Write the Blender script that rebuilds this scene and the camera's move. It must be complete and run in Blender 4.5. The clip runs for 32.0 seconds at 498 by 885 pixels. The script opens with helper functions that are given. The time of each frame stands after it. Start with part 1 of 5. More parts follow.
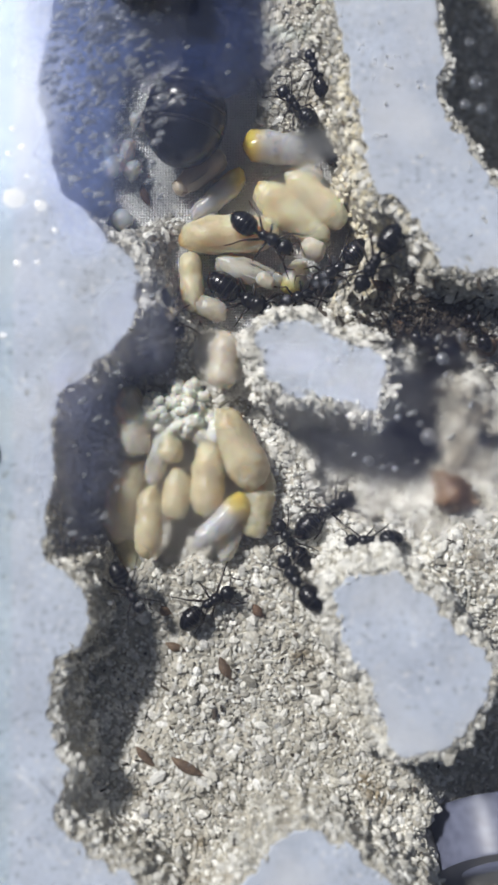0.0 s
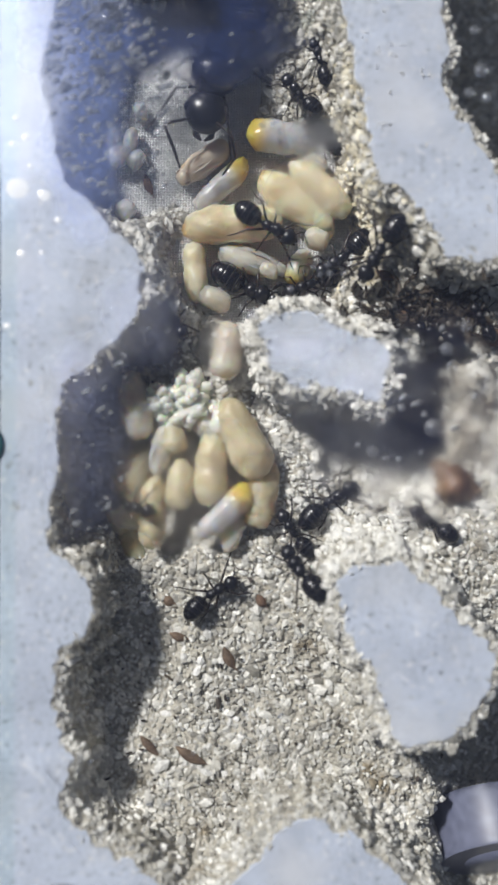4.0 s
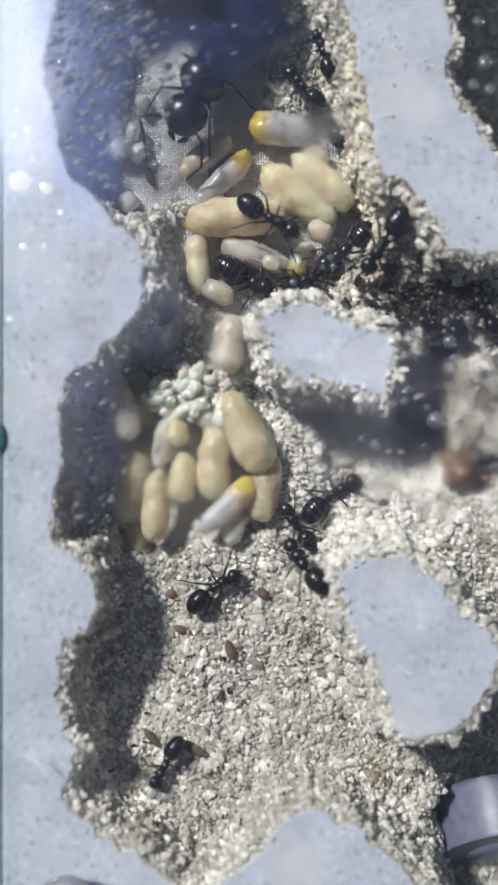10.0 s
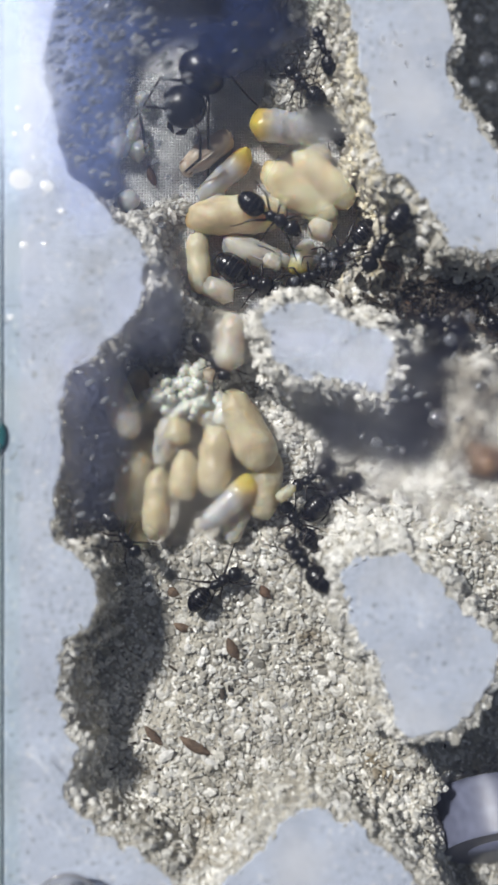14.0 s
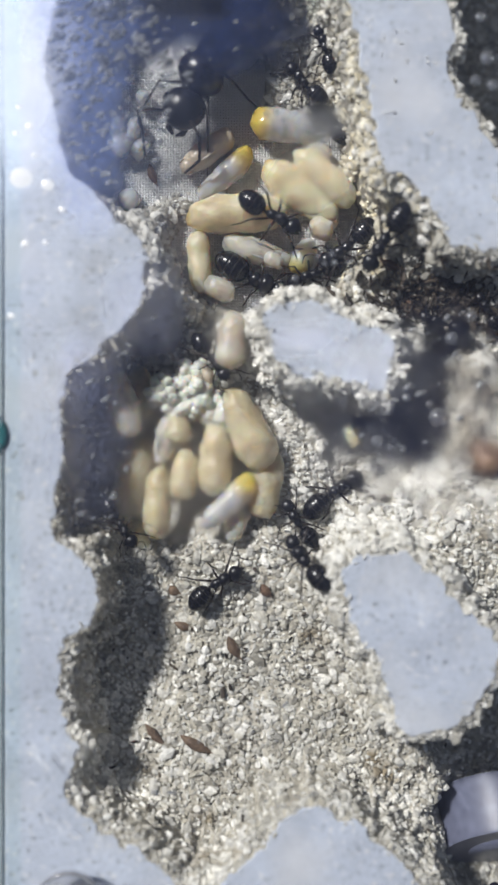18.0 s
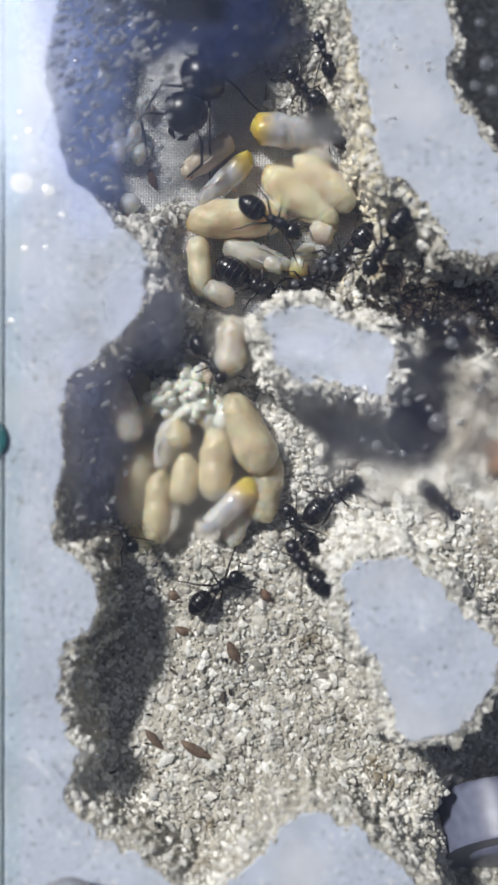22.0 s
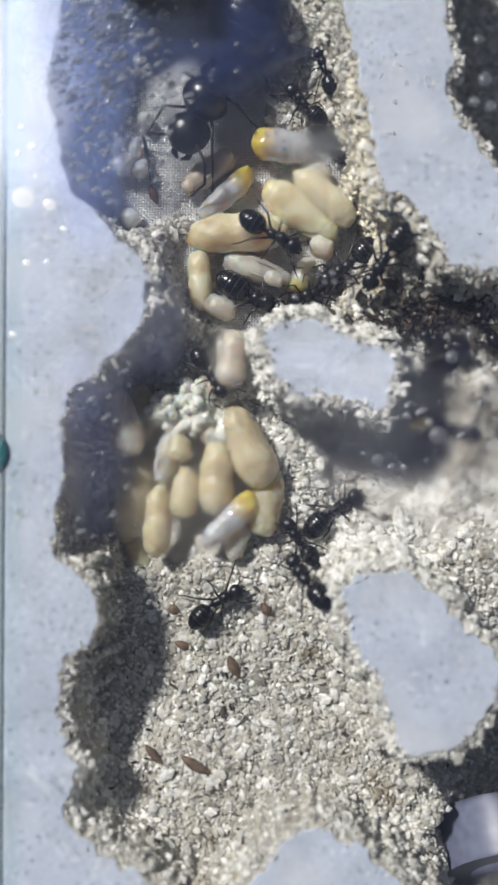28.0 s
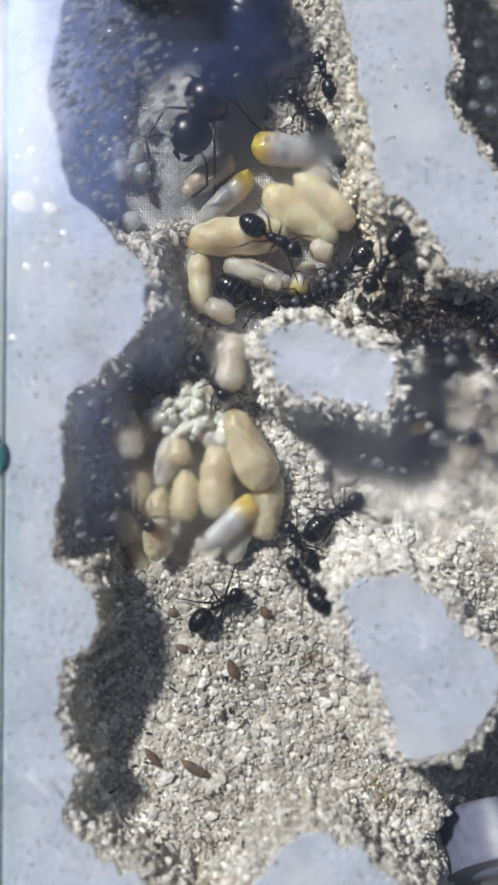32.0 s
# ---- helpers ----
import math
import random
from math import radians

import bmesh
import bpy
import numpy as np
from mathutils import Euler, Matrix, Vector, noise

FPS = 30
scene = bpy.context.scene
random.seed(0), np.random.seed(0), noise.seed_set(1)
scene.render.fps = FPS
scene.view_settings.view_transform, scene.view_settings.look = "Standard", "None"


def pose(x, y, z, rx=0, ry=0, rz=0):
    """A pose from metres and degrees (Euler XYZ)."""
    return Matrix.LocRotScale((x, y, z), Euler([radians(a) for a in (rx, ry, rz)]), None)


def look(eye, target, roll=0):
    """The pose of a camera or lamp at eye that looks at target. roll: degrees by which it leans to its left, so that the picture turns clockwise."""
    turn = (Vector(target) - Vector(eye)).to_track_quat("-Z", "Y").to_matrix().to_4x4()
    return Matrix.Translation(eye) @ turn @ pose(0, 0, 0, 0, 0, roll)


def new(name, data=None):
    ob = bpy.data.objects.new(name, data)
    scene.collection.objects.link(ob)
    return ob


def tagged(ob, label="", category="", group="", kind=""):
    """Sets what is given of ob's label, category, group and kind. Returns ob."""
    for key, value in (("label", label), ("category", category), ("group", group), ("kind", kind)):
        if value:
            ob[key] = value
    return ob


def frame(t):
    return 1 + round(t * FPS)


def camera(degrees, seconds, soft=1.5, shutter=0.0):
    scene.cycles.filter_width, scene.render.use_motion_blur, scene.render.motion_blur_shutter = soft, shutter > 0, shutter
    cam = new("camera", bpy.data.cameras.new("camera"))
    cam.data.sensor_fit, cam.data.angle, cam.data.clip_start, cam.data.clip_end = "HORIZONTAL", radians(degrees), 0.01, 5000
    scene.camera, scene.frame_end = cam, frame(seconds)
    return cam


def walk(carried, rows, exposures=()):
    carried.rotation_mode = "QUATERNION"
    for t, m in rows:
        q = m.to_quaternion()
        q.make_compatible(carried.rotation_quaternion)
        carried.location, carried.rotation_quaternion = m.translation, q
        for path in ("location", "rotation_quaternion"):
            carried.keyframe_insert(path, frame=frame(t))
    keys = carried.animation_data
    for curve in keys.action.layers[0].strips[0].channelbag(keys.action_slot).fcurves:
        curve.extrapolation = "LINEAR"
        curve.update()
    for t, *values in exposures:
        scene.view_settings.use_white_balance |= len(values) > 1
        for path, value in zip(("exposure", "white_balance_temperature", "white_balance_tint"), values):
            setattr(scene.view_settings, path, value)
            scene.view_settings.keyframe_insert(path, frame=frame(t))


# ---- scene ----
# Plan: the carved face of the nest block, u to the right and v downwards, in units of 0.0567 mm.
# Deeper things are set out along the lines of sight from the eye above the cover glass.
U = 0.050 / 882
H = 1500 * U
cam = camera(32.77, 32.0, soft=2.8, shutter=0.5)
cam.data.dof.use_dof, cam.data.dof.focus_distance, cam.data.dof.aperture_fstop = True, 0.0940, 15.0
PATH = [(0, pose(0, 0, H, 1.322, -0.551, 0.038)), (0.5, pose(0, 0, H, 1.215, -0.517, 0.021)), (1, pose(0, 0, H, 1.117, -0.476, 0.013)), 
        (1.5, pose(0, 0, H, 1.026, -0.437, 0.029)), (2, pose(0, 0, H, 0.942, -0.405, 0.027)), (2.5, pose(0, 0, H, 0.870, -0.377, 0.032)), 
        (3, pose(0, 0, H, 0.804, -0.351, 0.030)), (3.5, pose(0, 0, H, 0.739, -0.321, 0.051)), (5.5, pose(0, 0, H, 0.516, -0.234, 0.010)), 
        (6, pose(0, 0, H, 0.477, -0.196, 0.009)), (6.5, pose(0, 0, H, 0.439, -0.184, 0.006)), (7, pose(0, 0, H, 0.393, -0.176, 0.004)), 
        (7.5, pose(0, 0, H, 0.354, -0.164, 0.019)), (8, pose(0, 0, H, 0.324, -0.149, 0.018)), (8.5, pose(0, 0, H, 0.295, -0.132, 0.007)), 
        (9, pose(0, 0, H, 0.273, -0.115, 0.006)), (9.5, pose(0, 0, H, 0.246, -0.109, 0.009)), (10, pose(0, 0, H, 0.223, -0.108, 0.011)), 
        (10.5, pose(0, 0, H, 0.206, -0.101, 0.005)), (11, pose(0, 0, H, 0.175, -0.073, 0.006)), (11.5, pose(0, 0, H, 0.167, -0.064, 0.022)), 
        (12, pose(0, 0, H, 0.158, -0.068, 0.026)), (12.5, pose(0, 0, H, 0.119, -0.056, 0.009)), (13, pose(0, 0, H, 0.108, -0.053, 0.007)), 
        (13.5, pose(0, 0, H, 0.104, -0.053, 0.004)), (14, pose(0, 0, H, 0.086, -0.052, -0.005)), (14.5, pose(0, 0, H, 0.057, -0.050, -0.011)), 
        (16.5, pose(0, 0, H, 0.017, -0.013, 0.003)), (17, pose(0, 0, H, 0.006, -0.010, 0.017)), (17.5, pose(0, 0, H, 0.000, -0.006, 0.015)), 
        (18, pose(0, 0, H, -0.000, -0.001, 0.003)), (18.5, pose(0, 0, H, -0.000, -0.000, 0.000)), (19, pose(0, 0, H, -0.002, 0.000, -0.002)), 
        (19.5, pose(0, 0, H, -0.009, 0.000, -0.010)), (20, pose(0, 0, H, -0.018, -0.000, -0.018)), (20.5, pose(0, 0, H, -0.013, -0.000, -0.013)), 
        (21, pose(0, 0, H, 0.067, 0.000, -0.003)), (21.5, pose(0, 0, H, 0.192, 0.002, 0.001)), (22, pose(0, 0, H, 0.310, 0.005, -0.002)), 
        (22.5, pose(0, 0, H, 0.425, 0.011, -0.003)), (23, pose(0, 0, H, 0.538, 0.014, 0.006)), (23.5, pose(0, 0, H, 0.648, 0.013, 0.020)), 
        (24, pose(0, 0, H, 0.752, 0.011, 0.038)), (24.5, pose(0, 0, H, 0.826, 0.016, 0.040)), (25, pose(0, 0, H, 0.883, 0.023, 0.026)), 
        (25.5, pose(0, 0, H, 0.938, 0.017, 0.032)), (27.5, pose(0, 0, H, 1.162, 0.031, -0.003)), (28, pose(0, 0, H, 1.225, 0.032, 0.014)), 
        (28.5, pose(0, 0, H, 1.283, 0.033, 0.019)), (29, pose(0, 0, H, 1.342, 0.035, 0.015)), (29.5, pose(0, 0, H, 1.402, 0.036, 0.017)), 
        (30, pose(0, 0, H, 1.447, 0.036, 0.019)), (30.5, pose(0, 0, H, 1.455, 0.036, 0.020)), (31, pose(0, 0, H, 1.457, 0.037, 0.018)), 
        (31.5, pose(0, 0, H, 1.457, 0.038, 0.014)), (32, pose(0, 0, H, 1.451, 0.036, 0.023))]
walk(cam, PATH)

# ---- light ----
SUN_ELEVATION, SUN_AZIMUTH = 43.0, 315.0
world = bpy.data.worlds.new("sky")
scene.world = world
world.use_nodes = True
wn = world.node_tree.nodes
sky = wn.new("ShaderNodeTexSky")
sky.sky_type, sky.sun_disc = "NISHITA", False
sky.sun_elevation, sky.sun_rotation = radians(SUN_ELEVATION), radians(SUN_AZIMUTH)
wn["Background"].inputs["Strength"].default_value = 0.034
hazy = wn.new("ShaderNodeHueSaturation")
hazy.inputs["Saturation"].default_value = 0.62
world.node_tree.links.new(sky.outputs[0], hazy.inputs["Color"])
world.node_tree.links.new(hazy.outputs[0], wn["Background"].inputs["Color"])
sun = new("sun", bpy.data.lights.new("sun", "SUN"))
sun.data.energy, sun.data.angle, sun.data.color = 5.0, radians(6.5), (1.0, 0.97, 0.925)
horizontal = math.cos(radians(SUN_ELEVATION)) / math.sqrt(2)
sun.matrix_world = look((-horizontal, horizontal, math.sin(radians(SUN_ELEVATION))), (0, 0, 0))
scene.view_settings.exposure = -0.06


# ---- materials ----
def material(name, colour, rough=0.5, metal=0.0, spread=0.25, scale=900.0, fine=5000.0, bump=0.0002, specular=0.5,
             island=0.0, other=None, subsurface=0.0, passing=0.0, deep=0.0028, coat=0.0, end=None, end_from=0.6, end_to=0.85, specks=None):
    """Principled surface with variation at two scales, optional change from piece to piece and fine relief."""
    m = bpy.data.materials.new(name)
    m.use_nodes = True
    n, l = m.node_tree.nodes, m.node_tree.links
    b = n["Principled BSDF"]
    b.inputs["Roughness"].default_value, b.inputs["Metallic"].default_value = rough, metal
    b.inputs["Specular IOR Level"].default_value = specular
    b.inputs["Coat Weight"].default_value, b.inputs["Transmission Weight"].default_value = coat, passing
    if subsurface:
        b.inputs["Subsurface Weight"].default_value = subsurface
        b.inputs["Subsurface Radius"].default_value = (1.0, 0.7, 0.4)
        b.inputs["Subsurface Scale"].default_value = deep
    where = n.new("ShaderNodeNewGeometry")
    big, small = n.new("ShaderNodeTexNoise"), n.new("ShaderNodeTexNoise")
    for node, size in ((big, scale), (small, fine)):
        node.inputs["Scale"].default_value, node.inputs["Detail"].default_value = size, 4
        l.new(where.outputs["Position"], node.inputs["Vector"])
    add = n.new("ShaderNodeMath")
    add.operation = "ADD"
    l.new(big.outputs["Fac"], add.inputs[0])
    l.new(small.outputs["Fac"], add.inputs[1])
    value = n.new("ShaderNodeMapRange")
    value.inputs["From Min"].default_value, value.inputs["From Max"].default_value = 0.65, 1.35
    value.inputs["To Min"].default_value, value.inputs["To Max"].default_value = 1 - spread, 1 + spread
    l.new(add.outputs[0], value.inputs["Value"])
    last = value.outputs[0]
    hue = n.new("ShaderNodeMix")
    hue.data_type = "RGBA"
    hue.inputs["A"].default_value, hue.inputs["B"].default_value = (*colour, 1), (*(other or colour), 1)
    if island:
        ramp = n.new("ShaderNodeMapRange")
        ramp.inputs["To Min"].default_value, ramp.inputs["To Max"].default_value = 1 - island, 1 + island
        l.new(where.outputs["Random Per Island"], ramp.inputs["Value"])
        times = n.new("ShaderNodeMath")
        times.operation = "MULTIPLY"
        l.new(last, times.inputs[0])
        l.new(ramp.outputs[0], times.inputs[1])
        last = times.outputs[0]
        turn = n.new("ShaderNodeMath")
        turn.operation, turn.inputs[1].default_value = "MULTIPLY", 7.31
        wrap = n.new("ShaderNodeMath")
        wrap.operation = "FRACT"
        l.new(where.outputs["Random Per Island"], turn.inputs[0])
        l.new(turn.outputs[0], wrap.inputs[0])
        l.new(wrap.outputs[0], hue.inputs["Factor"])
    else:
        l.new(big.outputs["Fac"], hue.inputs["Factor"])
    shade = hue.outputs["Result"]
    if end:
        along, split, ramp, tint = (n.new("ShaderNodeTexCoord"), n.new("ShaderNodeSeparateXYZ"), n.new("ShaderNodeMapRange"), n.new("ShaderNodeMix"))
        ramp.interpolation_type = "SMOOTHSTEP"
        ramp.inputs["From Min"].default_value, ramp.inputs["From Max"].default_value = end_from, end_to
        tint.data_type = "RGBA"
        tint.inputs["B"].default_value = (*end, 1)
        l.new(along.outputs["Generated"], split.inputs[0])
        l.new(split.outputs["X"], ramp.inputs["Value"])
        l.new(ramp.outputs[0], tint.inputs["Factor"])
        l.new(shade, tint.inputs["A"])
        shade = tint.outputs["Result"]
    for colour2, size, low, high in specks or ():
        dots, cut, dab = n.new("ShaderNodeTexNoise"), n.new("ShaderNodeMapRange"), n.new("ShaderNodeMix")
        dots.inputs["Scale"].default_value, dots.inputs["Detail"].default_value = size, 2
        l.new(where.outputs["Position"], dots.inputs["Vector"])
        cut.inputs["From Min"].default_value, cut.inputs["From Max"].default_value = low, high
        l.new(dots.outputs["Fac"], cut.inputs["Value"])
        dab.data_type = "RGBA"
        dab.inputs["B"].default_value = (*colour2, 1)
        l.new(cut.outputs[0], dab.inputs["Factor"])
        l.new(shade, dab.inputs["A"])
        shade = dab.outputs["Result"]
    mul = n.new("ShaderNodeVectorMath")
    mul.operation = "SCALE"
    l.new(shade, mul.inputs[0])
    l.new(last, mul.inputs["Scale"])
    l.new(mul.outputs[0], b.inputs["Base Color"])
    if bump:
        relief = n.new("ShaderNodeBump")
        relief.inputs["Strength"].default_value, relief.inputs["Distance"].default_value = 0.6, bump
        l.new(small.outputs["Fac"], relief.inputs["Height"])
        l.new(relief.outputs[0], b.inputs["Normal"])
    return m


def clear(name, tint, gloss, pale_film=0.0, haze_rough=0.5, reflect=0.04, haze_amount=0.0):
    """Thin clear glass: light passes, the surface mirrors by its angle; if asked for, a film of dust or painted glint
    and a haze painted blue.
    """
    m = bpy.data.materials.new(name)
    m.use_nodes = True
    n, l = m.node_tree.nodes, m.node_tree.links
    n.remove(n["Principled BSDF"])
    out = n["Material Output"]
    pass_on, mirror, mix, edge = (n.new("ShaderNodeBsdfTransparent"), n.new("ShaderNodeBsdfGlossy"),
                                  n.new("ShaderNodeMixShader"), n.new("ShaderNodeLayerWeight"))
    power, base = n.new("ShaderNodeMath"), n.new("ShaderNodeMath")
    power.operation, power.inputs[1].default_value = "POWER", 5.0
    base.operation, base.inputs[1].default_value, base.inputs[2].default_value = "MULTIPLY_ADD", 1 - reflect, reflect
    base.use_clamp = True
    pass_on.inputs["Color"].default_value = (*tint, 1)
    mirror.inputs["Roughness"].default_value = gloss
    edge.inputs["Blend"].default_value = 0.5
    l.new(edge.outputs["Facing"], power.inputs[0])
    l.new(power.outputs[0], base.inputs[0])
    l.new(base.outputs[0], mix.inputs["Fac"])
    l.new(pass_on.outputs[0], mix.inputs[1])
    l.new(mirror.outputs[0], mix.inputs[2])
    last = mix.outputs[0]
    if pale_film or haze_amount:
        film, haze, over = n.new("ShaderNodeBsdfDiffuse"), n.new("ShaderNodeBsdfGlossy"), n.new("ShaderNodeMixShader")
        both = n.new("ShaderNodeMixShader")
        haze.distribution = "BECKMANN"
        film.inputs["Color"].default_value = (0.8, 0.82, 0.86, 1)
        # Blue haze colour paints a bluish veil and corner glare into the glass.
        haze.inputs["Color"].default_value, haze.inputs["Roughness"].default_value = (0.42, 0.55, 1.0, 1), haze_rough
        both.inputs["Fac"].default_value = haze_amount / (pale_film + haze_amount)
        l.new(film.outputs[0], both.inputs[1])
        l.new(haze.outputs[0], both.inputs[2])
        where, cloud, amount = n.new("ShaderNodeNewGeometry"), n.new("ShaderNodeTexNoise"), n.new("ShaderNodeMapRange")
        cloud.inputs["Scale"].default_value, cloud.inputs["Detail"].default_value = 120, 5
        l.new(where.outputs["Position"], cloud.inputs["Vector"])
        amount.inputs["From Min"].default_value, amount.inputs["From Max"].default_value = 0.3, 0.75
        amount.inputs["To Min"].default_value, amount.inputs["To Max"].default_value = (pale_film + haze_amount) * 0.6, (pale_film + haze_amount) * 1.4
        l.new(cloud.outputs["Fac"], amount.inputs["Value"])
        l.new(amount.outputs[0], over.inputs["Fac"])
        l.new(last, over.inputs[1])
        l.new(both.outputs[0], over.inputs[2])
        last = over.outputs[0]
    l.new(last, out.inputs["Surface"])
    return m


M_TOP = material("smooth_plaster", (0.555, 0.60, 0.70), 0.5, spread=0.15, scale=220, fine=3600, bump=0.00014, other=(0.61, 0.665, 0.765),
                 specks=(((0.30, 0.32, 0.37), 1700, 0.60, 0.70), ((0.78, 0.79, 0.82), 1300, 0.59, 0.70), ((0.40, 0.40, 0.40), 500, 0.69, 0.76),
                         ((0.66, 0.68, 0.73), 90, 0.50, 0.70)))
M_SAND = material("sand_bed", (0.47, 0.44, 0.37), 0.85, spread=0.40, scale=900, fine=3000, bump=0.0005, other=(0.54, 0.51, 0.44))
M_WHITE_GRAIN = material("white_grain", (0.82, 0.80, 0.74), 0.55, spread=0.22, scale=1200, fine=4500, bump=0.00015, island=0.2, other=(0.88, 0.87, 0.83))
M_YELLOW_GRAIN = material("yellow_grain", (0.70, 0.62, 0.42), 0.5, spread=0.22, scale=1200, fine=4500, bump=0.00015, island=0.25, other=(0.86, 0.82, 0.70))
M_GRAIN = material("mineral_grain", (0.44, 0.415, 0.35), 0.55, spread=0.25, scale=1200, fine=4500, bump=0.00015, island=0.34, other=(0.68, 0.67, 0.625),
                   specks=(((0.84, 0.82, 0.76), 75, 0.48, 0.66), ((0.30, 0.25, 0.17), 160, 0.62, 0.74)))
M_STEEL = material("steel_wire", (0.93, 0.93, 0.94), 0.45, metal=0.85, spread=0.2, bump=0)
SILKY = dict(rough=0.36, spread=0.24, scale=380, fine=1700, bump=0.00022, subsurface=0.85, deep=0.0034, passing=0.16)
M_SILK = material("pale_silk", (0.82, 0.67, 0.44), other=(0.88, 0.78, 0.60), **SILKY)
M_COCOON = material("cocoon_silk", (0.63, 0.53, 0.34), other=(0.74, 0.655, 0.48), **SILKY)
M_COCOON_END = material("cocoon_silk_dark_end", (0.82, 0.66, 0.40), other=(0.88, 0.78, 0.57), end=(0.55, 0.33, 0.10), end_from=0.91, end_to=1.0, **SILKY)
M_PALE = material("pale_cocoon", (0.68, 0.59, 0.49), other=(0.76, 0.70, 0.62), **SILKY)
M_PALE_END = material("pale_yellow_end", (0.74, 0.70, 0.60), other=(0.80, 0.77, 0.70), end=(0.68, 0.55, 0.16), end_from=0.5, end_to=0.9, **SILKY)
GLASSY = dict(rough=0.16, spread=0.10, scale=350, fine=2000, bump=0.00006, subsurface=0.8, deep=0.003, passing=0.2, coat=0.4)
M_LARVA = material("larva_skin", (0.66, 0.66, 0.65), other=(0.76, 0.77, 0.78), **GLASSY)
M_LARVA_END = material("larva_yellow_gut", (0.53, 0.54, 0.58), other=(0.63, 0.63, 0.65), end=(0.78, 0.58, 0.12), end_from=0.55, end_to=0.9, **GLASSY)
M_EGG = material("egg", (0.94, 0.96, 0.78), 0.2, spread=0.06, bump=0, island=0.08, other=(0.96, 0.97, 0.90), subsurface=0.4, deep=0.0004, passing=0.2, coat=0.4)
M_ANT = material("ant_black", (0.010, 0.010, 0.014), 0.28, spread=0.3, scale=1500, fine=9000, bump=0.00002)
M_GASTER = material("gaster_black", (0.008, 0.008, 0.012), 0.23, spread=0.3, scale=1500, fine=9000, bump=0.00001)
M_LEG = material("leg_dark", (0.022, 0.015, 0.013), 0.35, spread=0.3, bump=0)
M_HUSK = material("brown_husk", (0.12, 0.075, 0.048), 0.7, spread=0.45, scale=900, bump=0.00012, other=(0.22, 0.155, 0.105))
M_RED = material("red_fleck", (0.11, 0.055, 0.032), 0.7, spread=0.55, scale=600, bump=0.00012, other=(0.19, 0.12, 0.075))
M_AMBER = material("amber_husk", (0.17, 0.085, 0.045), 0.45, spread=0.6, scale=500, fine=1500, bump=0.0002, other=(0.32, 0.21, 0.12), subsurface=0.3, passing=0.15)
M_DARKBIT = material("dark_litter", (0.035, 0.027, 0.022), 0.7, spread=0.4, bump=0.0001, island=0.5, other=(0.09, 0.07, 0.05))
M_SHADE_DIRT = material("brown_shade_detritus", (0.33, 0.29, 0.22), 0.8, spread=0.4, bump=0.0001, island=0.45, other=(0.46, 0.41, 0.33))
M_GLASS = clear("clear_glass", (1, 1, 1), 0.02)
M_DUSTY_VEIL = clear("dusty_veil_glass", (0.98, 0.99, 1.0), 0.03, pale_film=0.008, haze_rough=0.37, haze_amount=0.09)


def tinted_mist(film, tint, bend=1.085, most=0.92, grain=0.0):
    """Film on the glass: the view is scattered a little as by mist, most in the middle of the patch; the tint paints in
    veil, shade or glare.
    """
    m = bpy.data.materials.new("tinted_mist_film")
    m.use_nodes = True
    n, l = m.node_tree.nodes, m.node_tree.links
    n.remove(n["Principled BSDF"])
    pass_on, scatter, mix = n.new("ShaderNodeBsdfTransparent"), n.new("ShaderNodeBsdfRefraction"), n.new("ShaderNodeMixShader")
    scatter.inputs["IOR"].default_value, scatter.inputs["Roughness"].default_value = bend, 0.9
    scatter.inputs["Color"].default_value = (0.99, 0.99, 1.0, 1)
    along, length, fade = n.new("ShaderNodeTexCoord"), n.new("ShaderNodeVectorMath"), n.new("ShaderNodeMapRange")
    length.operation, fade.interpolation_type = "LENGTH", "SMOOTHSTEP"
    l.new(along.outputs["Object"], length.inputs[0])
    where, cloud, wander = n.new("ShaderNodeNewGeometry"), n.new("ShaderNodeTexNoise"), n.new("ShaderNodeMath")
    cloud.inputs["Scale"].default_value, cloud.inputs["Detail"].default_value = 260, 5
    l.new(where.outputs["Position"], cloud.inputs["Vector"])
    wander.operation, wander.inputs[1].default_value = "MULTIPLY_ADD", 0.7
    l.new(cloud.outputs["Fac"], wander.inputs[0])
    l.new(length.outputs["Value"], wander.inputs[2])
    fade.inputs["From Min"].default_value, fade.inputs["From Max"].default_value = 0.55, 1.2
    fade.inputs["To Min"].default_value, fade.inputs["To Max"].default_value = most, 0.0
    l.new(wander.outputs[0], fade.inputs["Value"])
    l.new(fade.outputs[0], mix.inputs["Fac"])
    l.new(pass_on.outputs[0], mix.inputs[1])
    tint_film, tinted = n.new("ShaderNodeBsdfDiffuse"), n.new("ShaderNodeMixShader")
    tint_film.inputs["Color"].default_value = (*tint, 1)
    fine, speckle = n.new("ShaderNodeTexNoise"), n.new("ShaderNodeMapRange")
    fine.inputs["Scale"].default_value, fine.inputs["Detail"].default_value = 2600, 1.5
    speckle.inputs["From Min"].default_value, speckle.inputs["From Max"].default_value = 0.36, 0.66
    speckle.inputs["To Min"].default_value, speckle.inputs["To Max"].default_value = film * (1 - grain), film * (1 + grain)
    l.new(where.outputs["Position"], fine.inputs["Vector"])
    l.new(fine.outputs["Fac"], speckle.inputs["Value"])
    l.new(speckle.outputs[0], tinted.inputs["Fac"])
    l.new(scatter.outputs[0], tinted.inputs[1])
    l.new(tint_film.outputs[0], tinted.inputs[2])
    l.new(tinted.outputs[0], mix.inputs[2])
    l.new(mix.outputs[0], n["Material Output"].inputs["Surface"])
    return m


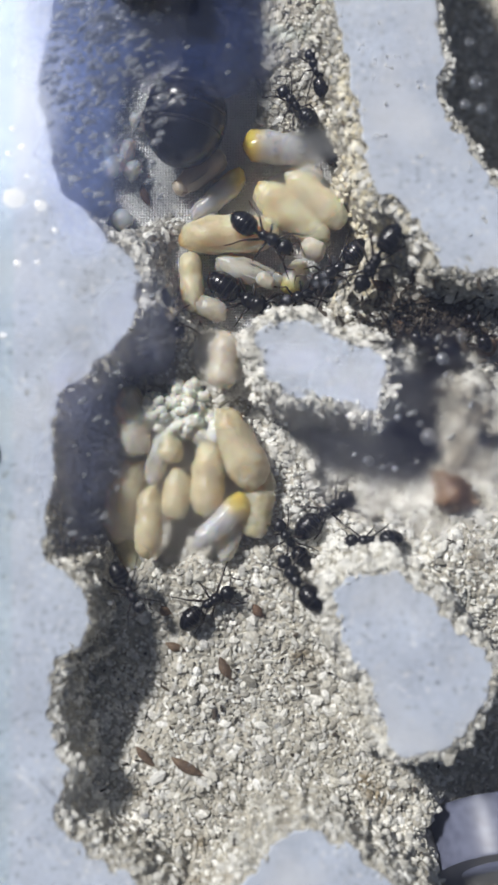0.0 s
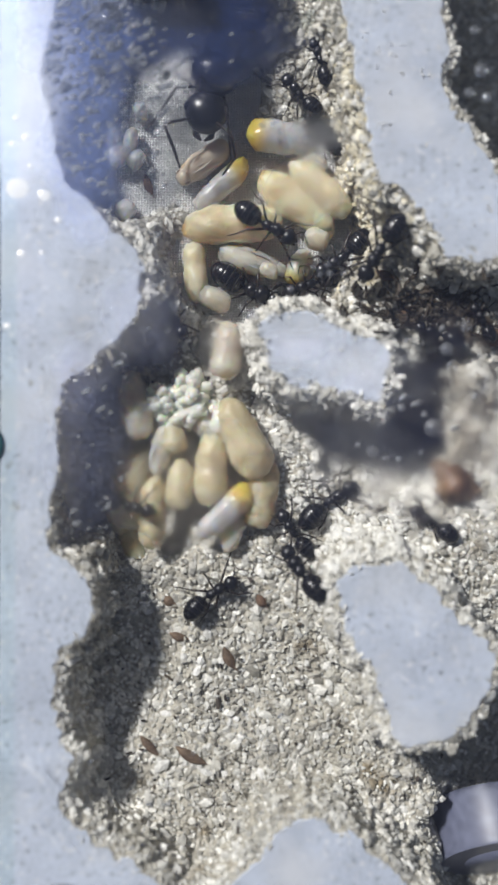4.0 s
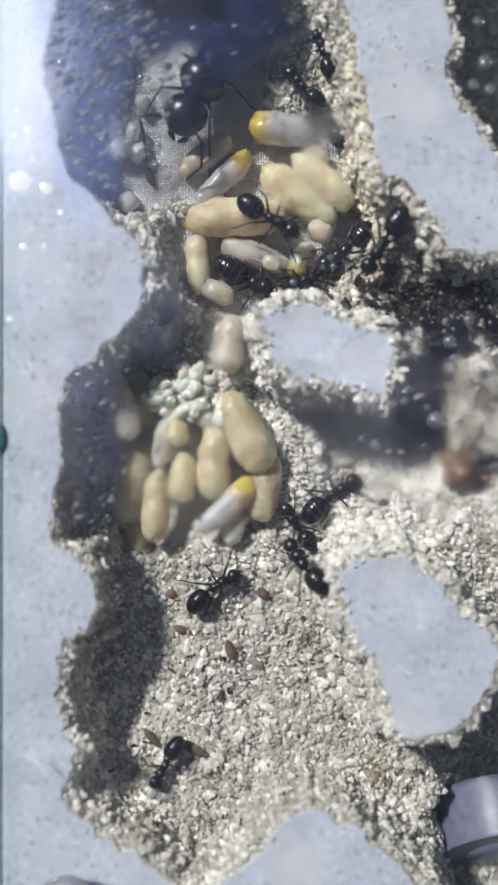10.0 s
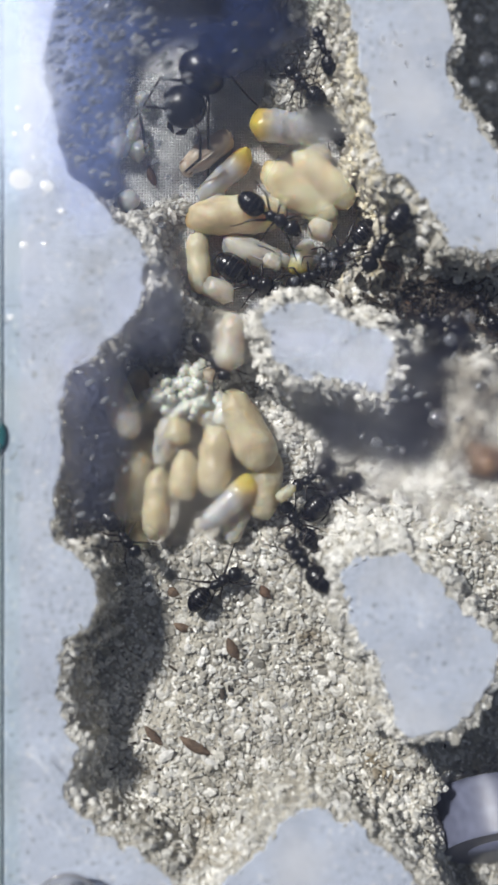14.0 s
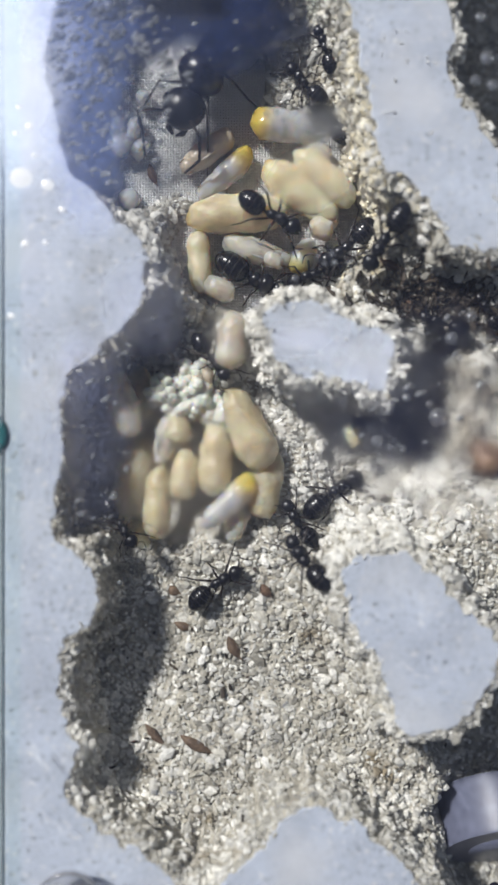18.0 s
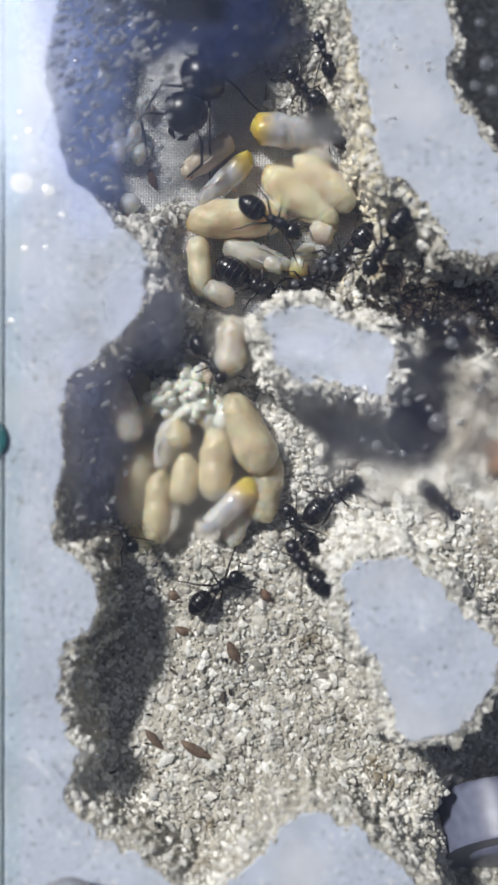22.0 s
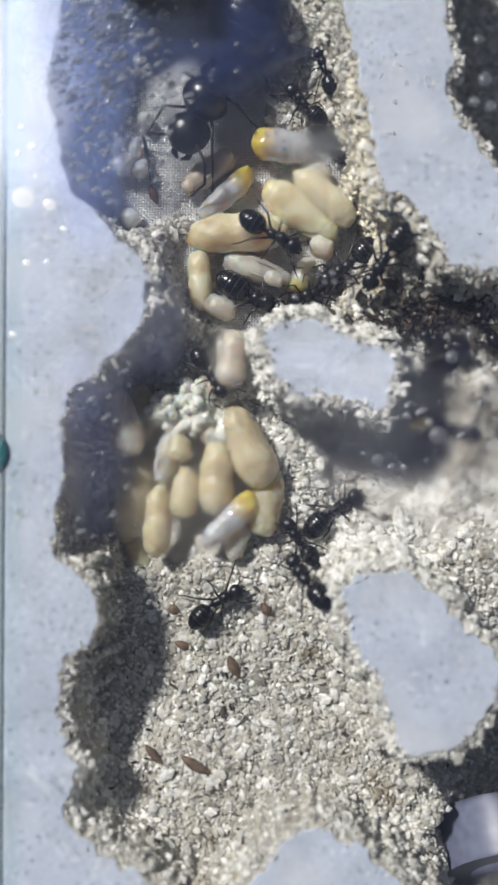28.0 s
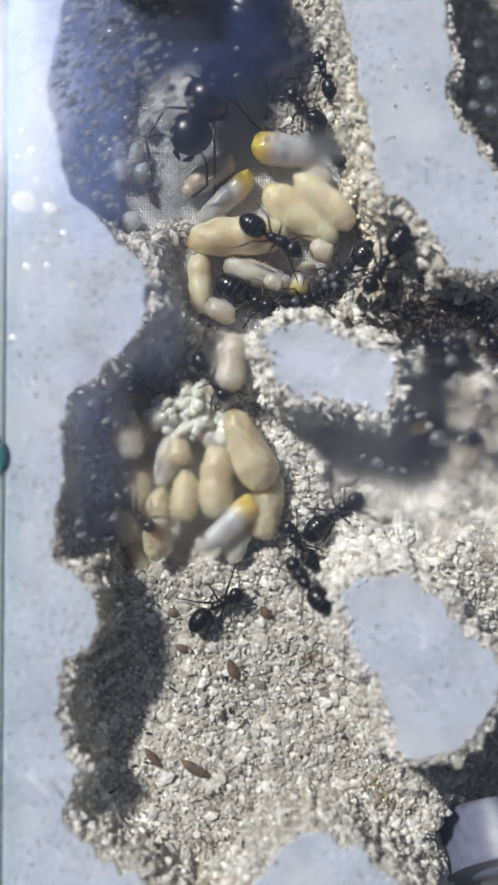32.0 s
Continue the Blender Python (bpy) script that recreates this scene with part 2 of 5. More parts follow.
# The first film's bluish tint paints the navy veil over the passage.
M_MIST, M_MIST_MILK = tinted_mist(0.04, (0.25, 0.30, 0.72)), tinted_mist(0.16, (0.75, 0.77, 0.8))
# Blue film colour paints the bluish veil over the upper left corner.
M_BLUE_VEIL = tinted_mist(0.34, (0.26, 0.36, 0.78), 1.02, 0.9, 0.4)
# Dark navy film colour paints shade over the mesh and the queen.
M_NAVY_SHADE = tinted_mist(0.19, (0.08, 0.14, 0.44), 1.03, 0.9, 0.5)
# Grey-blue film colour paints a veil that lightens the shaded left wall.
M_DIM_VEIL = tinted_mist(0.17, (0.38, 0.42, 0.64), 1.006, 0.85, 0.55)
# White film colour paints the sun's glare on the upper left plaster.
M_GLARE = tinted_mist(0.75, (0.90, 0.92, 0.96), 1.05, 0.95)
# Pale film colour paints haze over the brood.
M_VEIL = tinted_mist(0.07, (0.72, 0.68, 0.62), 1.035, 0.8)
M_EDGE = clear("glass_edge", (0.80, 0.88, 0.88), 0.1)
M_DARK_BLUE = material("dark_blue_green", (0.03, 0.055, 0.07), 0.3, spread=0.2, bump=0.00005)
M_TEAL = material("teal_glass", (0.03, 0.16, 0.17), 0.08, spread=0.2, bump=0, coat=0.5)
M_DROP = clear("water_drop", (0.99, 0.99, 1.0), 0.13, pale_film=0.07, haze_rough=0.25, reflect=0.16, haze_amount=0.02)
M_GLINT = clear("painted_glint", (0.98, 0.99, 1.0), 0.2, pale_film=0.62, haze_rough=0.4, reflect=0.1)
# White film and strong mirror paint bright sparkle onto the beads.
M_BEAD = clear("fine_bead", (0.98, 0.99, 1.0), 0.08, pale_film=0.20, haze_rough=0.25, reflect=0.5)
M_VINYL = material("blue_vinyl", (0.12, 0.13, 0.20), 0.4, spread=0.15, bump=0, other=(0.20, 0.215, 0.30))
M_BUMPER = material("grey_bumper", (0.20, 0.21, 0.24), 0.2, spread=0.2, bump=0)
M_SCRATCH = material("scratch", (0.75, 0.77, 0.80), 0.5, spread=0.1, bump=0)
M_VINYL_DARK = material("dark_vinyl", (0.11, 0.11, 0.17), 0.3, spread=0.2, bump=0)
M_RIM = material("pale_stone", (0.64, 0.62, 0.57), 0.55, spread=0.2, scale=900, fine=4500, bump=0.0001, other=(0.78, 0.77, 0.74))
M_RIM_MIX = material("pale_rim_grain", (0.56, 0.52, 0.43), 0.55, spread=0.2, scale=900, fine=4500, bump=0.0001, island=0.25, other=(0.76, 0.75, 0.70))
M_BAND = material("pale_band", (0.028, 0.026, 0.025), 0.3, spread=0.1, bump=0)
M_PUPA = material("pupa_skin", (0.55, 0.44, 0.32), 0.35, spread=0.15, scale=500, bump=0.00004, other=(0.64, 0.55, 0.45), subsurface=0.35)
M_TABLE = material("table_top", (0.35, 0.36, 0.38), 0.5, spread=0.15, scale=120, fine=900)


# ---- mesh helpers ----
def spot(u, v, z=0.0):
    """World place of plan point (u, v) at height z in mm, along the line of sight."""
    s = (H - z / 1000) / H
    return Vector(((u - 441) * U * s, (784 - v) * U * s, z / 1000))


def mesh_object(name, bm, mat, parent=None, label="", smooth=True):
    me = bpy.data.meshes.new(name)
    bm.to_mesh(me)
    bm.free()
    for p in me.polygons:
        p.use_smooth = smooth
    for m in (mat if isinstance(mat, (list, tuple)) else (mat,)):
        me.materials.append(m)
    ob = new(name, me)
    if parent is not None:
        ob.parent = parent
    return tagged(ob, label)


def part(name, bm, mat, parent, label="", smooth=True):
    return mesh_object(name, bm, mat, parent, label, smooth)


def rings(bm, loops, close=True):
    """Skin a list of vertex loops, closed at both ends."""
    made = [[bm.verts.new(p) for p in loop] for loop in loops]
    for a, b in zip(made, made[1:]):
        k = len(a)
        for i in range(k):
            bm.faces.new((a[i], a[(i + 1) % k], b[(i + 1) % k], b[i]))
    if close:
        bm.faces.new(list(reversed(made[0])))
        bm.faces.new(made[-1])
    return made


def lathe(bm, stations, sides=16, flat=1.0):
    """stations: (x, y, z, radius) along a bent axis that runs mainly along x; flat: height to width."""
    loops = []
    for i, (x, y, z, r) in enumerate(stations):
        a, b = stations[max(0, i - 1)], stations[min(len(stations) - 1, i + 1)]
        d = Vector((b[0] - a[0], b[1] - a[1], b[2] - a[2])).normalized()
        side = d.cross(Vector((0, 0, 1))).normalized()
        up = side.cross(d)
        loops.append([Vector((x, y, z)) + side * (r * math.cos(2 * math.pi * k / sides))
                      + up * (r * flat * math.sin(2 * math.pi * k / sides)) for k in range(sides)])
    return rings(bm, loops)


def tube(bm, points, radii, sides=6):
    lathe(bm, [(*p, r) for p, r in zip(points, radii)], sides)


def egg_shape(bm, centre, length, width, height, taper=0.0, steps=12, sides=16, axis=(1, 0, 0), power=2.0):
    """A closed rounded body along an axis, thicker towards its end where taper is above 0."""
    d = Vector(axis).normalized()
    side = d.cross(Vector((0, 0, 1)))
    side = side.normalized() if side.length > 1e-6 else Vector((0, 1, 0))
    up = side.cross(d)
    loops = []
    for i in range(steps + 1):
        a = math.pi * (0.03 + 0.94 * i / steps)
        x = -math.cos(a)
        r = (1 - abs(x) ** power) ** (1 / power) * (1 + taper * x)
        loops.append([Vector(centre) + d * (x * length / 2) + side * (r * width / 2 * math.cos(2 * math.pi * k / sides))
                      + up * (r * height / 2 * math.sin(2 * math.pi * k / sides)) for k in range(sides)])
    rings(bm, loops)


# ---- value noise on the plan ----
lattice = np.random.RandomState(5).rand(256, 256)


def plan_noise(u, v, size, shift=0):
    a, b = u / size + 17.3 * shift + 40, v / size + 9.1 * shift + 40
    i, j = np.floor(a).astype(int), np.floor(b).astype(int)
    f, g = a - i, b - j
    f, g = f * f * (3 - 2 * f), g * g * (3 - 2 * g)
    at = lambda p, q: lattice[p % 256, q % 256]
    return ((at(i, j) * (1 - f) + at(i + 1, j) * f) * (1 - g) + (at(i, j + 1) * (1 - f) + at(i + 1, j + 1) * f) * g) * 2 - 1


# ---- the carved nest block ----
# Outlines of the flat face that touches the glass.
# Out of view, above v = 0, bank and spur are extended for shade.
BANK = [(-80, -420), (366, -420), (360, -128), (250, -135), (160, -130), (118, -70), (98, 5), (86, 60), (72, 110), (88, 165), (102, 240), (125, 305), (168, 345), (200, 385),
        (238, 415), (256, 455), (260, 490), (240, 550), (195, 605), (150, 640), (122, 665), (112, 720), (110, 790), (102, 850),
        (86, 925), (104, 962), (150, 985), (170, 1030), (180, 1068), (162, 1105), (125, 1132), (102, 1160), (100, 1210)]
BANK_LOW = [(100, 1205), (108, 1275), (126, 1312), (128, 1350), (114, 1405), (135, 1440), (180, 1478), (250, 1520), (335, 1590),
            (390, 1565), (435, 1530), (480, 1480), (515, 1445), (560, 1427), (600, 1440), (640, 1472), (700, 1522), (752, 1568),
            (800, 1640), (810, 1760), (-80, 1760), (-80, 1205)]
ISLAND = [(478, 560), (520, 536), (560, 527), (592, 545), (625, 568), (672, 580), (694, 615), (694, 660), (684, 694), (655, 690),
          (620, 672), (570, 660), (520, 655), (488, 630)]
SPUR = [(615, -420), (618, 0), (630, 60), (648, 120), (660, 200), (668, 262), (690, 300), (735, 325), (762, 365), (790, 388),
        (805, 432), (860, 436), (940, 425), (1040, 430), (1040, 360), (930, 310), (880, 272), (852, 235), (836, 200), (806, 170),
        (790, 130), (800, 70), (786, 0), (770, -420)]
PILLAR = [(608, 1010), (650, 982), (715, 982), (765, 1015), (800, 1055), (855, 1108), (882, 1150), (868, 1205), (840, 1258),
          (800, 1284), (745, 1300), (708, 1290), (694, 1240), (672, 1180), (635, 1115), (604, 1060)]
SOLID = (BANK + BANK_LOW[1:], ISLAND, SPUR, PILLAR)


def outline_distance(u, v):
    """Distance on the plan from the flat face, below 0 inside it."""
    best = np.full(u.shape, 1e9)
    for shape in SOLID:
        d, inside = np.full(u.shape, 1e9), np.zeros(u.shape, bool)
        for (a, b), (c, e) in zip(shape, shape[1:] + shape[:1]):
            du, dv = c - a, e - b
            t = np.clip(((u - a) * du + (v - b) * dv) / (du * du + dv * dv), 0, 1)
            d = np.minimum(d, np.hypot(u - a - t * du, v - b - t * dv))
            if e != b:
                inside ^= ((b > v) != (e > v)) & (u < du * (v - b) / dv + a)
        best = np.minimum(best, np.where(inside, -d, d))
    return best


# Depths of the carved floor, mm: u, v, depth.
DEPTHS = ((552, -40, 7.0), (566, 20, 7.6), (578, 80, 8.2), (600, 0, 5.0), (604, 90, 6.0), (440, 330, 10.8), (330, 200, 10.8), (560, 220, 10.8), (380, 40, 12.5), (300, -60, 13.5), (160, 150, 11.0), (540, 430, 10.8), (200, 280, 10.6),
          (320, 425, 10.8), (345, 475, 10.8), (440, 492, 10.8), (520, 480, 10.8), (615, 395, 10.8), (648, 290, 10.8), (575, 455, 10.6),
          (720, 400, 4.2), (718, 330, 5.0), (222, 440, 3.0), (246, 416, 3.0), (276, 466, 2.8), (306, 508, 3.6), (296, 420, 10.8), (328, 462, 10.8), (284, 536, 5.8), (290, 590, 9.5), (325, 600, 8.0), (235, 600, 11.5), (430, 612, 5.8),
          (270, 655, 11.5), (215, 760, 12.5), (225, 870, 12.3), (400, 800, 9.4), (160, 820, 13.0), (170, 700, 13.0), (180, 930, 12.0), (480, 700, 7.6),
          (696, 478, 5.2), (640, 498, 5.6), (740, 530, 6.0), (830, 520, 6.0), (880, 510, 6.0), (745, 625, 5.5), (770, 672, 10.8), (745, 710, 11.0), (895, 650, 6.4), (815, 700, 12.5), (790, 650, 10.5), (860, 745, 8.6), (690, 750, 11.0), (760, 770, 12.0), (740, 825, 10.5), (685, 800, 10.5), (800, 840, 9.5), (620, 750, 9.6), (540, 790, 7.6),
          (820, 850, 7.4), (700, 900, 7.0), (850, 980, 6.6), (540, 960, 8.2), (380, 1050, 8.4), (230, 1050, 9.0), (200, 1250, 9.4),
          (380, 1250, 8.0), (560, 1200, 7.8), (620, 1350, 7.4), (420, 1420, 6.6), (250, 1420, 7.0), (720, 1420, 7.2), (834, 1392, 12.0), (900, 1440, 12.5), (806, 1345, 11.0), (860, 1330, 12.0),
          (890, 1540, 16.0), (838, 1510, 14.0), (890, 1640, 16.0), (790, 1540, 8.0), (785, 1460, 7.8), (775, 1410, 7.6), (880, 100, 20.0), (960, 60, 20.5), (880, -100, 20.5), (870, 190, 19.0), (960, 200, 20.0), (940, 1200, 8.0), (960, 700, 7.0))


def sheer_bank(u, v):
    """1 along the bank whose wall drops steeply from the plaster's edge, without a crumbling rim."""
    fade = lambda x: np.clip(x, 0, 1)
    high = fade((310 - u) / 30) * fade((935 - v) / 25)
    nose = fade((230 - u) / 20) * fade((v - 1005) / 15) * fade((1140 - v) / 15)
    crest = np.exp(-((u - 285) / 60) ** 4 - ((v - 450) / 75) ** 4)
    return np.maximum(high, nose) * (1 - crest)


def ground_height(u, v):
    """Height of the block's surface in mm at plan place (u, v), as arrays; also the distance from the flat face."""
    s = outline_distance(u, v)
    s = s - 2 + 8 * plan_noise(u, v, 38, 1) + (8 - 5 * sheer_bank(u, v)) * plan_noise(u, v, 16, 2) + 1.5 * plan_noise(u, v, 8, 7)
    top, weight = np.zeros(u.shape), np.zeros(u.shape)
    for a, b, d in DEPTHS:
        w = 1 / (((u - a) ** 2 + (v - b) ** 2) / 3600 + 0.25) ** 3
        top, weight = top + w * d, weight + w
    depth = top / weight + 0.35 * plan_noise(u, v, 60, 3) + 0.28 * plan_noise(u, v, 22, 4) + 0.18 * plan_noise(u, v, 9, 5)
    sheer = sheer_bank(u, v)
    lip = np.clip(s / (24 - 14 * sheer), 0, 1) ** 0.7 * 1.3
    wall = np.clip((s - 14 + 13 * sheer) / (34 - 12 * sheer), 0, 1)
    wall = wall * wall * (3 - 2 * wall)
    h = -np.where(s > 0, lip + (depth - 1.3) * wall, 0.0)
    h = h + np.where(s <= 0, 0.02 * plan_noise(u, v, 25, 6) - 0.03, 0)
    return h, s


STEP = 3.0
nu, nv = int((1040 - 9) / STEP) + 1, int((1760 + 420) / STEP) + 1
gu, gv = np.meshgrid(9 + STEP * np.arange(nu), -420 + STEP * np.arange(nv))
gh, gs = ground_height(gu, gv)


def ground_at(u, v):
    """Height in mm of the ground at true plan place (u, v)."""
    i = min(max(int(round((v + 420) / STEP)), 0), nv - 1)
    j = min(max(int(round((u - 9) / STEP)), 0), nu - 1)
    return float(gh[i, j])


def on_ground(u, v, lift=0.0):
    """World place on the carved ground along the line of sight at (u, v), lift mm above it."""
    z = -8.0
    for _ in range(8):
        s = (H - z / 1000) / H
        z = 0.5 * z + 0.5 * (ground_at(441 + (u - 441) * s, 784 + (v - 784) * s) + lift)
    return spot(u, v, z)


def build_block():
    co = np.stack([(gu - 441) * U, (784 - gv) * U, gh / 1000], -1).reshape(-1, 3)
    low = -0.028
    idx = np.arange(nu * nv).reshape(nv, nu)
    quads = np.stack([idx[:-1, :-1], idx[1:, :-1], idx[1:, 1:], idx[:-1, 1:]], -1).reshape(-1, 4)
    flat = (gs[:-1, :-1] + gs[1:, 1:]).reshape(-1) < 0
    verts, faces = co.tolist(), quads.tolist()
    border = [*idx[0, ::-1], *idx[1:, 0], *idx[-1, 1:], *idx[-2:0:-1, -1]]
    base = len(verts)
    for i in border:
        x, y, _ = co[i]
        verts.append((x, y, low))
    k = len(border)
    for i in range(k):
        faces.append((int(border[i]), base + i, base + (i + 1) % k, int(border[(i + 1) % k])))
    me = bpy.data.meshes.new("ground")
    me.from_pydata(verts, [], faces)
    me.materials.append(M_SAND)
    me.materials.append(M_TOP)
    me.polygons.foreach_set("material_index", np.concatenate([flat.astype(np.int32), np.ones(k, np.int32)]))
    me.polygons.foreach_set("use_smooth", np.ones(len(faces), bool))
    me.update()
    return tagged(new("ground", me), "pale blue-grey plaster nest block carved into sandy chambers", "nest block", kind="structure")


ground = build_block()


MESH_Z = -9.6


# ---- grains of the bed ----
def grain_template(seed):
    """A small angular stone: a cube cut to uneven corners, with a ridge on top."""
    rng = random.Random(seed)
    bm = bmesh.new()
    bmesh.ops.create_icosphere(bm, subdivisions=1, radius=1.0)
    stretch = Vector((rng.uniform(0.9, 1.7), rng.uniform(0.65, 1.0), rng.uniform(0.4, 0.7)))
    for p in bm.verts:
        p.co = p.co * rng.uniform(0.7, 1.15)
        p.co = Vector((p.co.x * stretch.x, p.co.y * stretch.y, p.co.z * stretch.z))
    bm.verts.index_update()
    out = (np.array([p.co for p in bm.verts]), np.array([[q.index for q in f.verts] for f in bm.faces]))
    bm.free()
    return out


def build_grains():
    rng = np.random.RandomState(11)
    shapes = [grain_template(i) for i in range(10)]
    pitch = 8.6
    us, vs = np.meshgrid(np.arange(12, 1000, pitch), np.arange(-240, 1720, pitch))
    us = (us + rng.uniform(-5, 5, us.shape)).ravel()
    vs = (vs + rng.uniform(-5, 5, vs.shape)).ravel()
    h, s = ground_height(us, vs)
    extra = rng.uniform(0, 1, (60000, 2)) * np.array([990, 1960]) + np.array([12, -240])
    eh, es = ground_height(extra[:, 0], extra[:, 1])
    steep = (es > 6) & (es < 52)
    us, vs = np.concatenate([us, extra[steep, 0]]), np.concatenate([vs, extra[steep, 1]])
    h, s = np.concatenate([h, eh[steep]]), np.concatenate([s, es[steep]])
    keep = (s > -3 + 9 * sheer_bank(us, vs)) & ((h > MESH_Z - 0.3) | (us > 800) | (vs > 545))
    us, vs, h, s = us[keep], vs[keep], h[keep], s[keep]
    coarse = rng.rand(len(us)) < 0.75
    # Last term: extra white grains make the shaded crest look sunlit.
    white_share = 0.22 + 0.95 * np.exp(-((us - 640) / 240) ** 2 - ((vs - 860) / 160) ** 2) + 0.85 * np.exp(-((us - 480) / 70) ** 2 - ((vs - 640) / 90) ** 2) + 0.75 * np.exp(-((us - 590) / 150) ** 4 - ((vs - 600) / 100) ** 4) + 0.7 * np.exp(-((us - 275) / 60) ** 4 - ((vs - 455) / 75) ** 4)
    white = rng.rand(len(us)) < white_share
    yellow = rng.rand(len(us)) < 0.85 * np.exp(-((us - 665) / 55) ** 2 - ((vs - 190) / 260) ** 4) + 0.5 * np.exp(-((us - 690) / 60) ** 2 - ((vs - 420) / 60) ** 2)
    sort = np.where(yellow, 2, np.where(white, 1, 0))
    heaps = [([], [], [0]) for _ in range(3)]
    for u, v, z, big, kind in zip(us, vs, h, coarse, sort):
        c, f = shapes[rng.randint(10)]
        r = min(rng.lognormal(math.log(6.0), 0.36), 13) * U if big else rng.uniform(3.0, 4.6) * U
        if not big:
            z += 0.22
        a, b, g = rng.uniform(0, 6.28), rng.normal(0, 0.38), rng.normal(0, 0.38)
        m = np.array(Euler((b, g, a)).to_matrix())
        verts, faces, count = heaps[kind]
        verts.append(c @ m.T * r + np.array(((u - 441) * U, (784 - v) * U, min(z / 1000 + 0.1 * r, -0.9 * r))))
        faces.append(f + count[0])
        count[0] += len(c)
    for kind, name, mat, label in ((0, "sand_grains", M_GRAIN, "loose cream and tan mineral grains covering the chamber floors"),
                                   (1, "white_grains", M_WHITE_GRAIN, "whitish crumbly mineral grains on the chamber floor"),
                                   (2, "yellow_grains", M_YELLOW_GRAIN, "yellowish mineral grains on the chamber wall")):
        verts, faces, _ = heaps[kind]
        me = bpy.data.meshes.new(name)
        me.from_pydata(np.concatenate(verts).tolist(), [], np.concatenate(faces).tolist())
        me.materials.append(mat)
        me.update()
        tagged(new(name, me), label, "sand", kind="stuff")


build_grains()


# ---- woven steel mesh under the upper chamber ----
def build_wire_mesh():
    pitch, wire = 0.00031, 0.00018
    centre = spot(440, 245, MESH_Z)
    half_x, half_y = 0.0150, 0.0196
    verts, faces = [], []
    nx, ny = int(2 * half_x / pitch), int(2 * half_y / pitch)

    def strand(k, along_x):
        base, n = len(verts), nx if along_x else ny
        o = k * pitch - (half_y if along_x else half_x)
        for i in range(n + 1):
            t = i * pitch - (half_x if along_x else half_y)
            lift = wire * 0.45 * (1 if (i + k + along_x) % 2 else -1)
            for a, b in ((-1, 0), (0, 1), (1, 0), (0, -1)):
                side, up = a * wire / 2, b * wire / 2 + lift
                verts.append((centre.x + t, centre.y + o + side, centre.z + up) if along_x
                             else (centre.x + o + side, centre.y + t, centre.z + up))
        for i in range(n):
            for q in range(4):
                a, b = base + 4 * i + q, base + 4 * i + (q + 1) % 4
                faces.append((a, b, b + 4, a + 4))

    for k in range(ny + 1):
        strand(k, 1)
    for k in range(nx + 1):
        strand(k, 0)
    me = bpy.data.meshes.new("wire_mesh")
    me.from_pydata(verts, [], faces)
    me.polygons.foreach_set("use_smooth", np.ones(len(faces), bool))
    me.materials.append(M_STEEL)
    me.update()
    return tagged(new("wire_mesh", me), "fine woven steel mesh covering the chamber floor", "wire mesh")


wire_mesh = build_wire_mesh()


# ---- cover glass and what sits on it ----
def slab_box(bm, lo, hi):
    c = [bm.verts.new((x, y, z)) for z in (lo[2], hi[2]) for y in (lo[1], hi[1]) for x in (lo[0], hi[0])]
    for f in ((0, 2, 3, 1), (4, 5, 7, 6), (0, 1, 5, 4), (2, 6, 7, 3), (0, 4, 6, 2), (1, 3, 7, 5)):
        bm.faces.new([c[i] for i in f])


def build_pane():
    bm = bmesh.new()
    lo, hi = spot(8, 1690), spot(1030, -150)
    slab_box(bm, (lo.x, lo.y, 0.0001), (hi.x, hi.y, 0.0021))
    bm.faces.ensure_lookup_table()
    for f in bm.faces:
        f.normal_update()
    bm.normal_update()
    for f in bm.faces:
        f.material_index = 1 if f.normal.z > 0.5 else 0 if f.normal.z < -0.5 else 2
    return tagged(mesh_object("glass_pane", bm, (M_GLASS, M_DUSTY_VEIL, M_EDGE), smooth=False),
                  "dusty clear glass cover pane with greenish cut edge", "glass pane", kind="structure")


pane = build_pane()


def build_tint_films():
    """Film patches added under the pane; their tints paint veil, shade and glare."""
    patches = ((765, 740, 400, 280, M_MIST), (540, 600, 120, 60, M_MIST), (155, 250, 115, 240, M_BLUE_VEIL),
               (140, 30, 170, 210, M_BLUE_VEIL), (345, 20, 300, 195, M_NAVY_SHADE), (160, 740, 120, 300, M_DIM_VEIL), (260, 545, 125, 150, M_DIM_VEIL), (140, 660, 60, 120, M_DIM_VEIL), (25, 120, 150, 330, M_GLARE), (565, 218, 85, 58, M_MIST_MILK),
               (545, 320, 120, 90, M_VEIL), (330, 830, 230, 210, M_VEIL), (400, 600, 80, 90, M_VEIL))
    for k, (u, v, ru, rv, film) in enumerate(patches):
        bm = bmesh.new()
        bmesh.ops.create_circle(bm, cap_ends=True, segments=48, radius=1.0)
        mist = part("tint_film_patch", bm, film, pane, "added film patch, mist blur with painted veil, shade and glare", smooth=False)
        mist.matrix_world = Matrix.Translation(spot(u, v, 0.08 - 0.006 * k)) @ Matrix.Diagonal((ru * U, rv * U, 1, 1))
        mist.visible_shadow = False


build_tint_films()


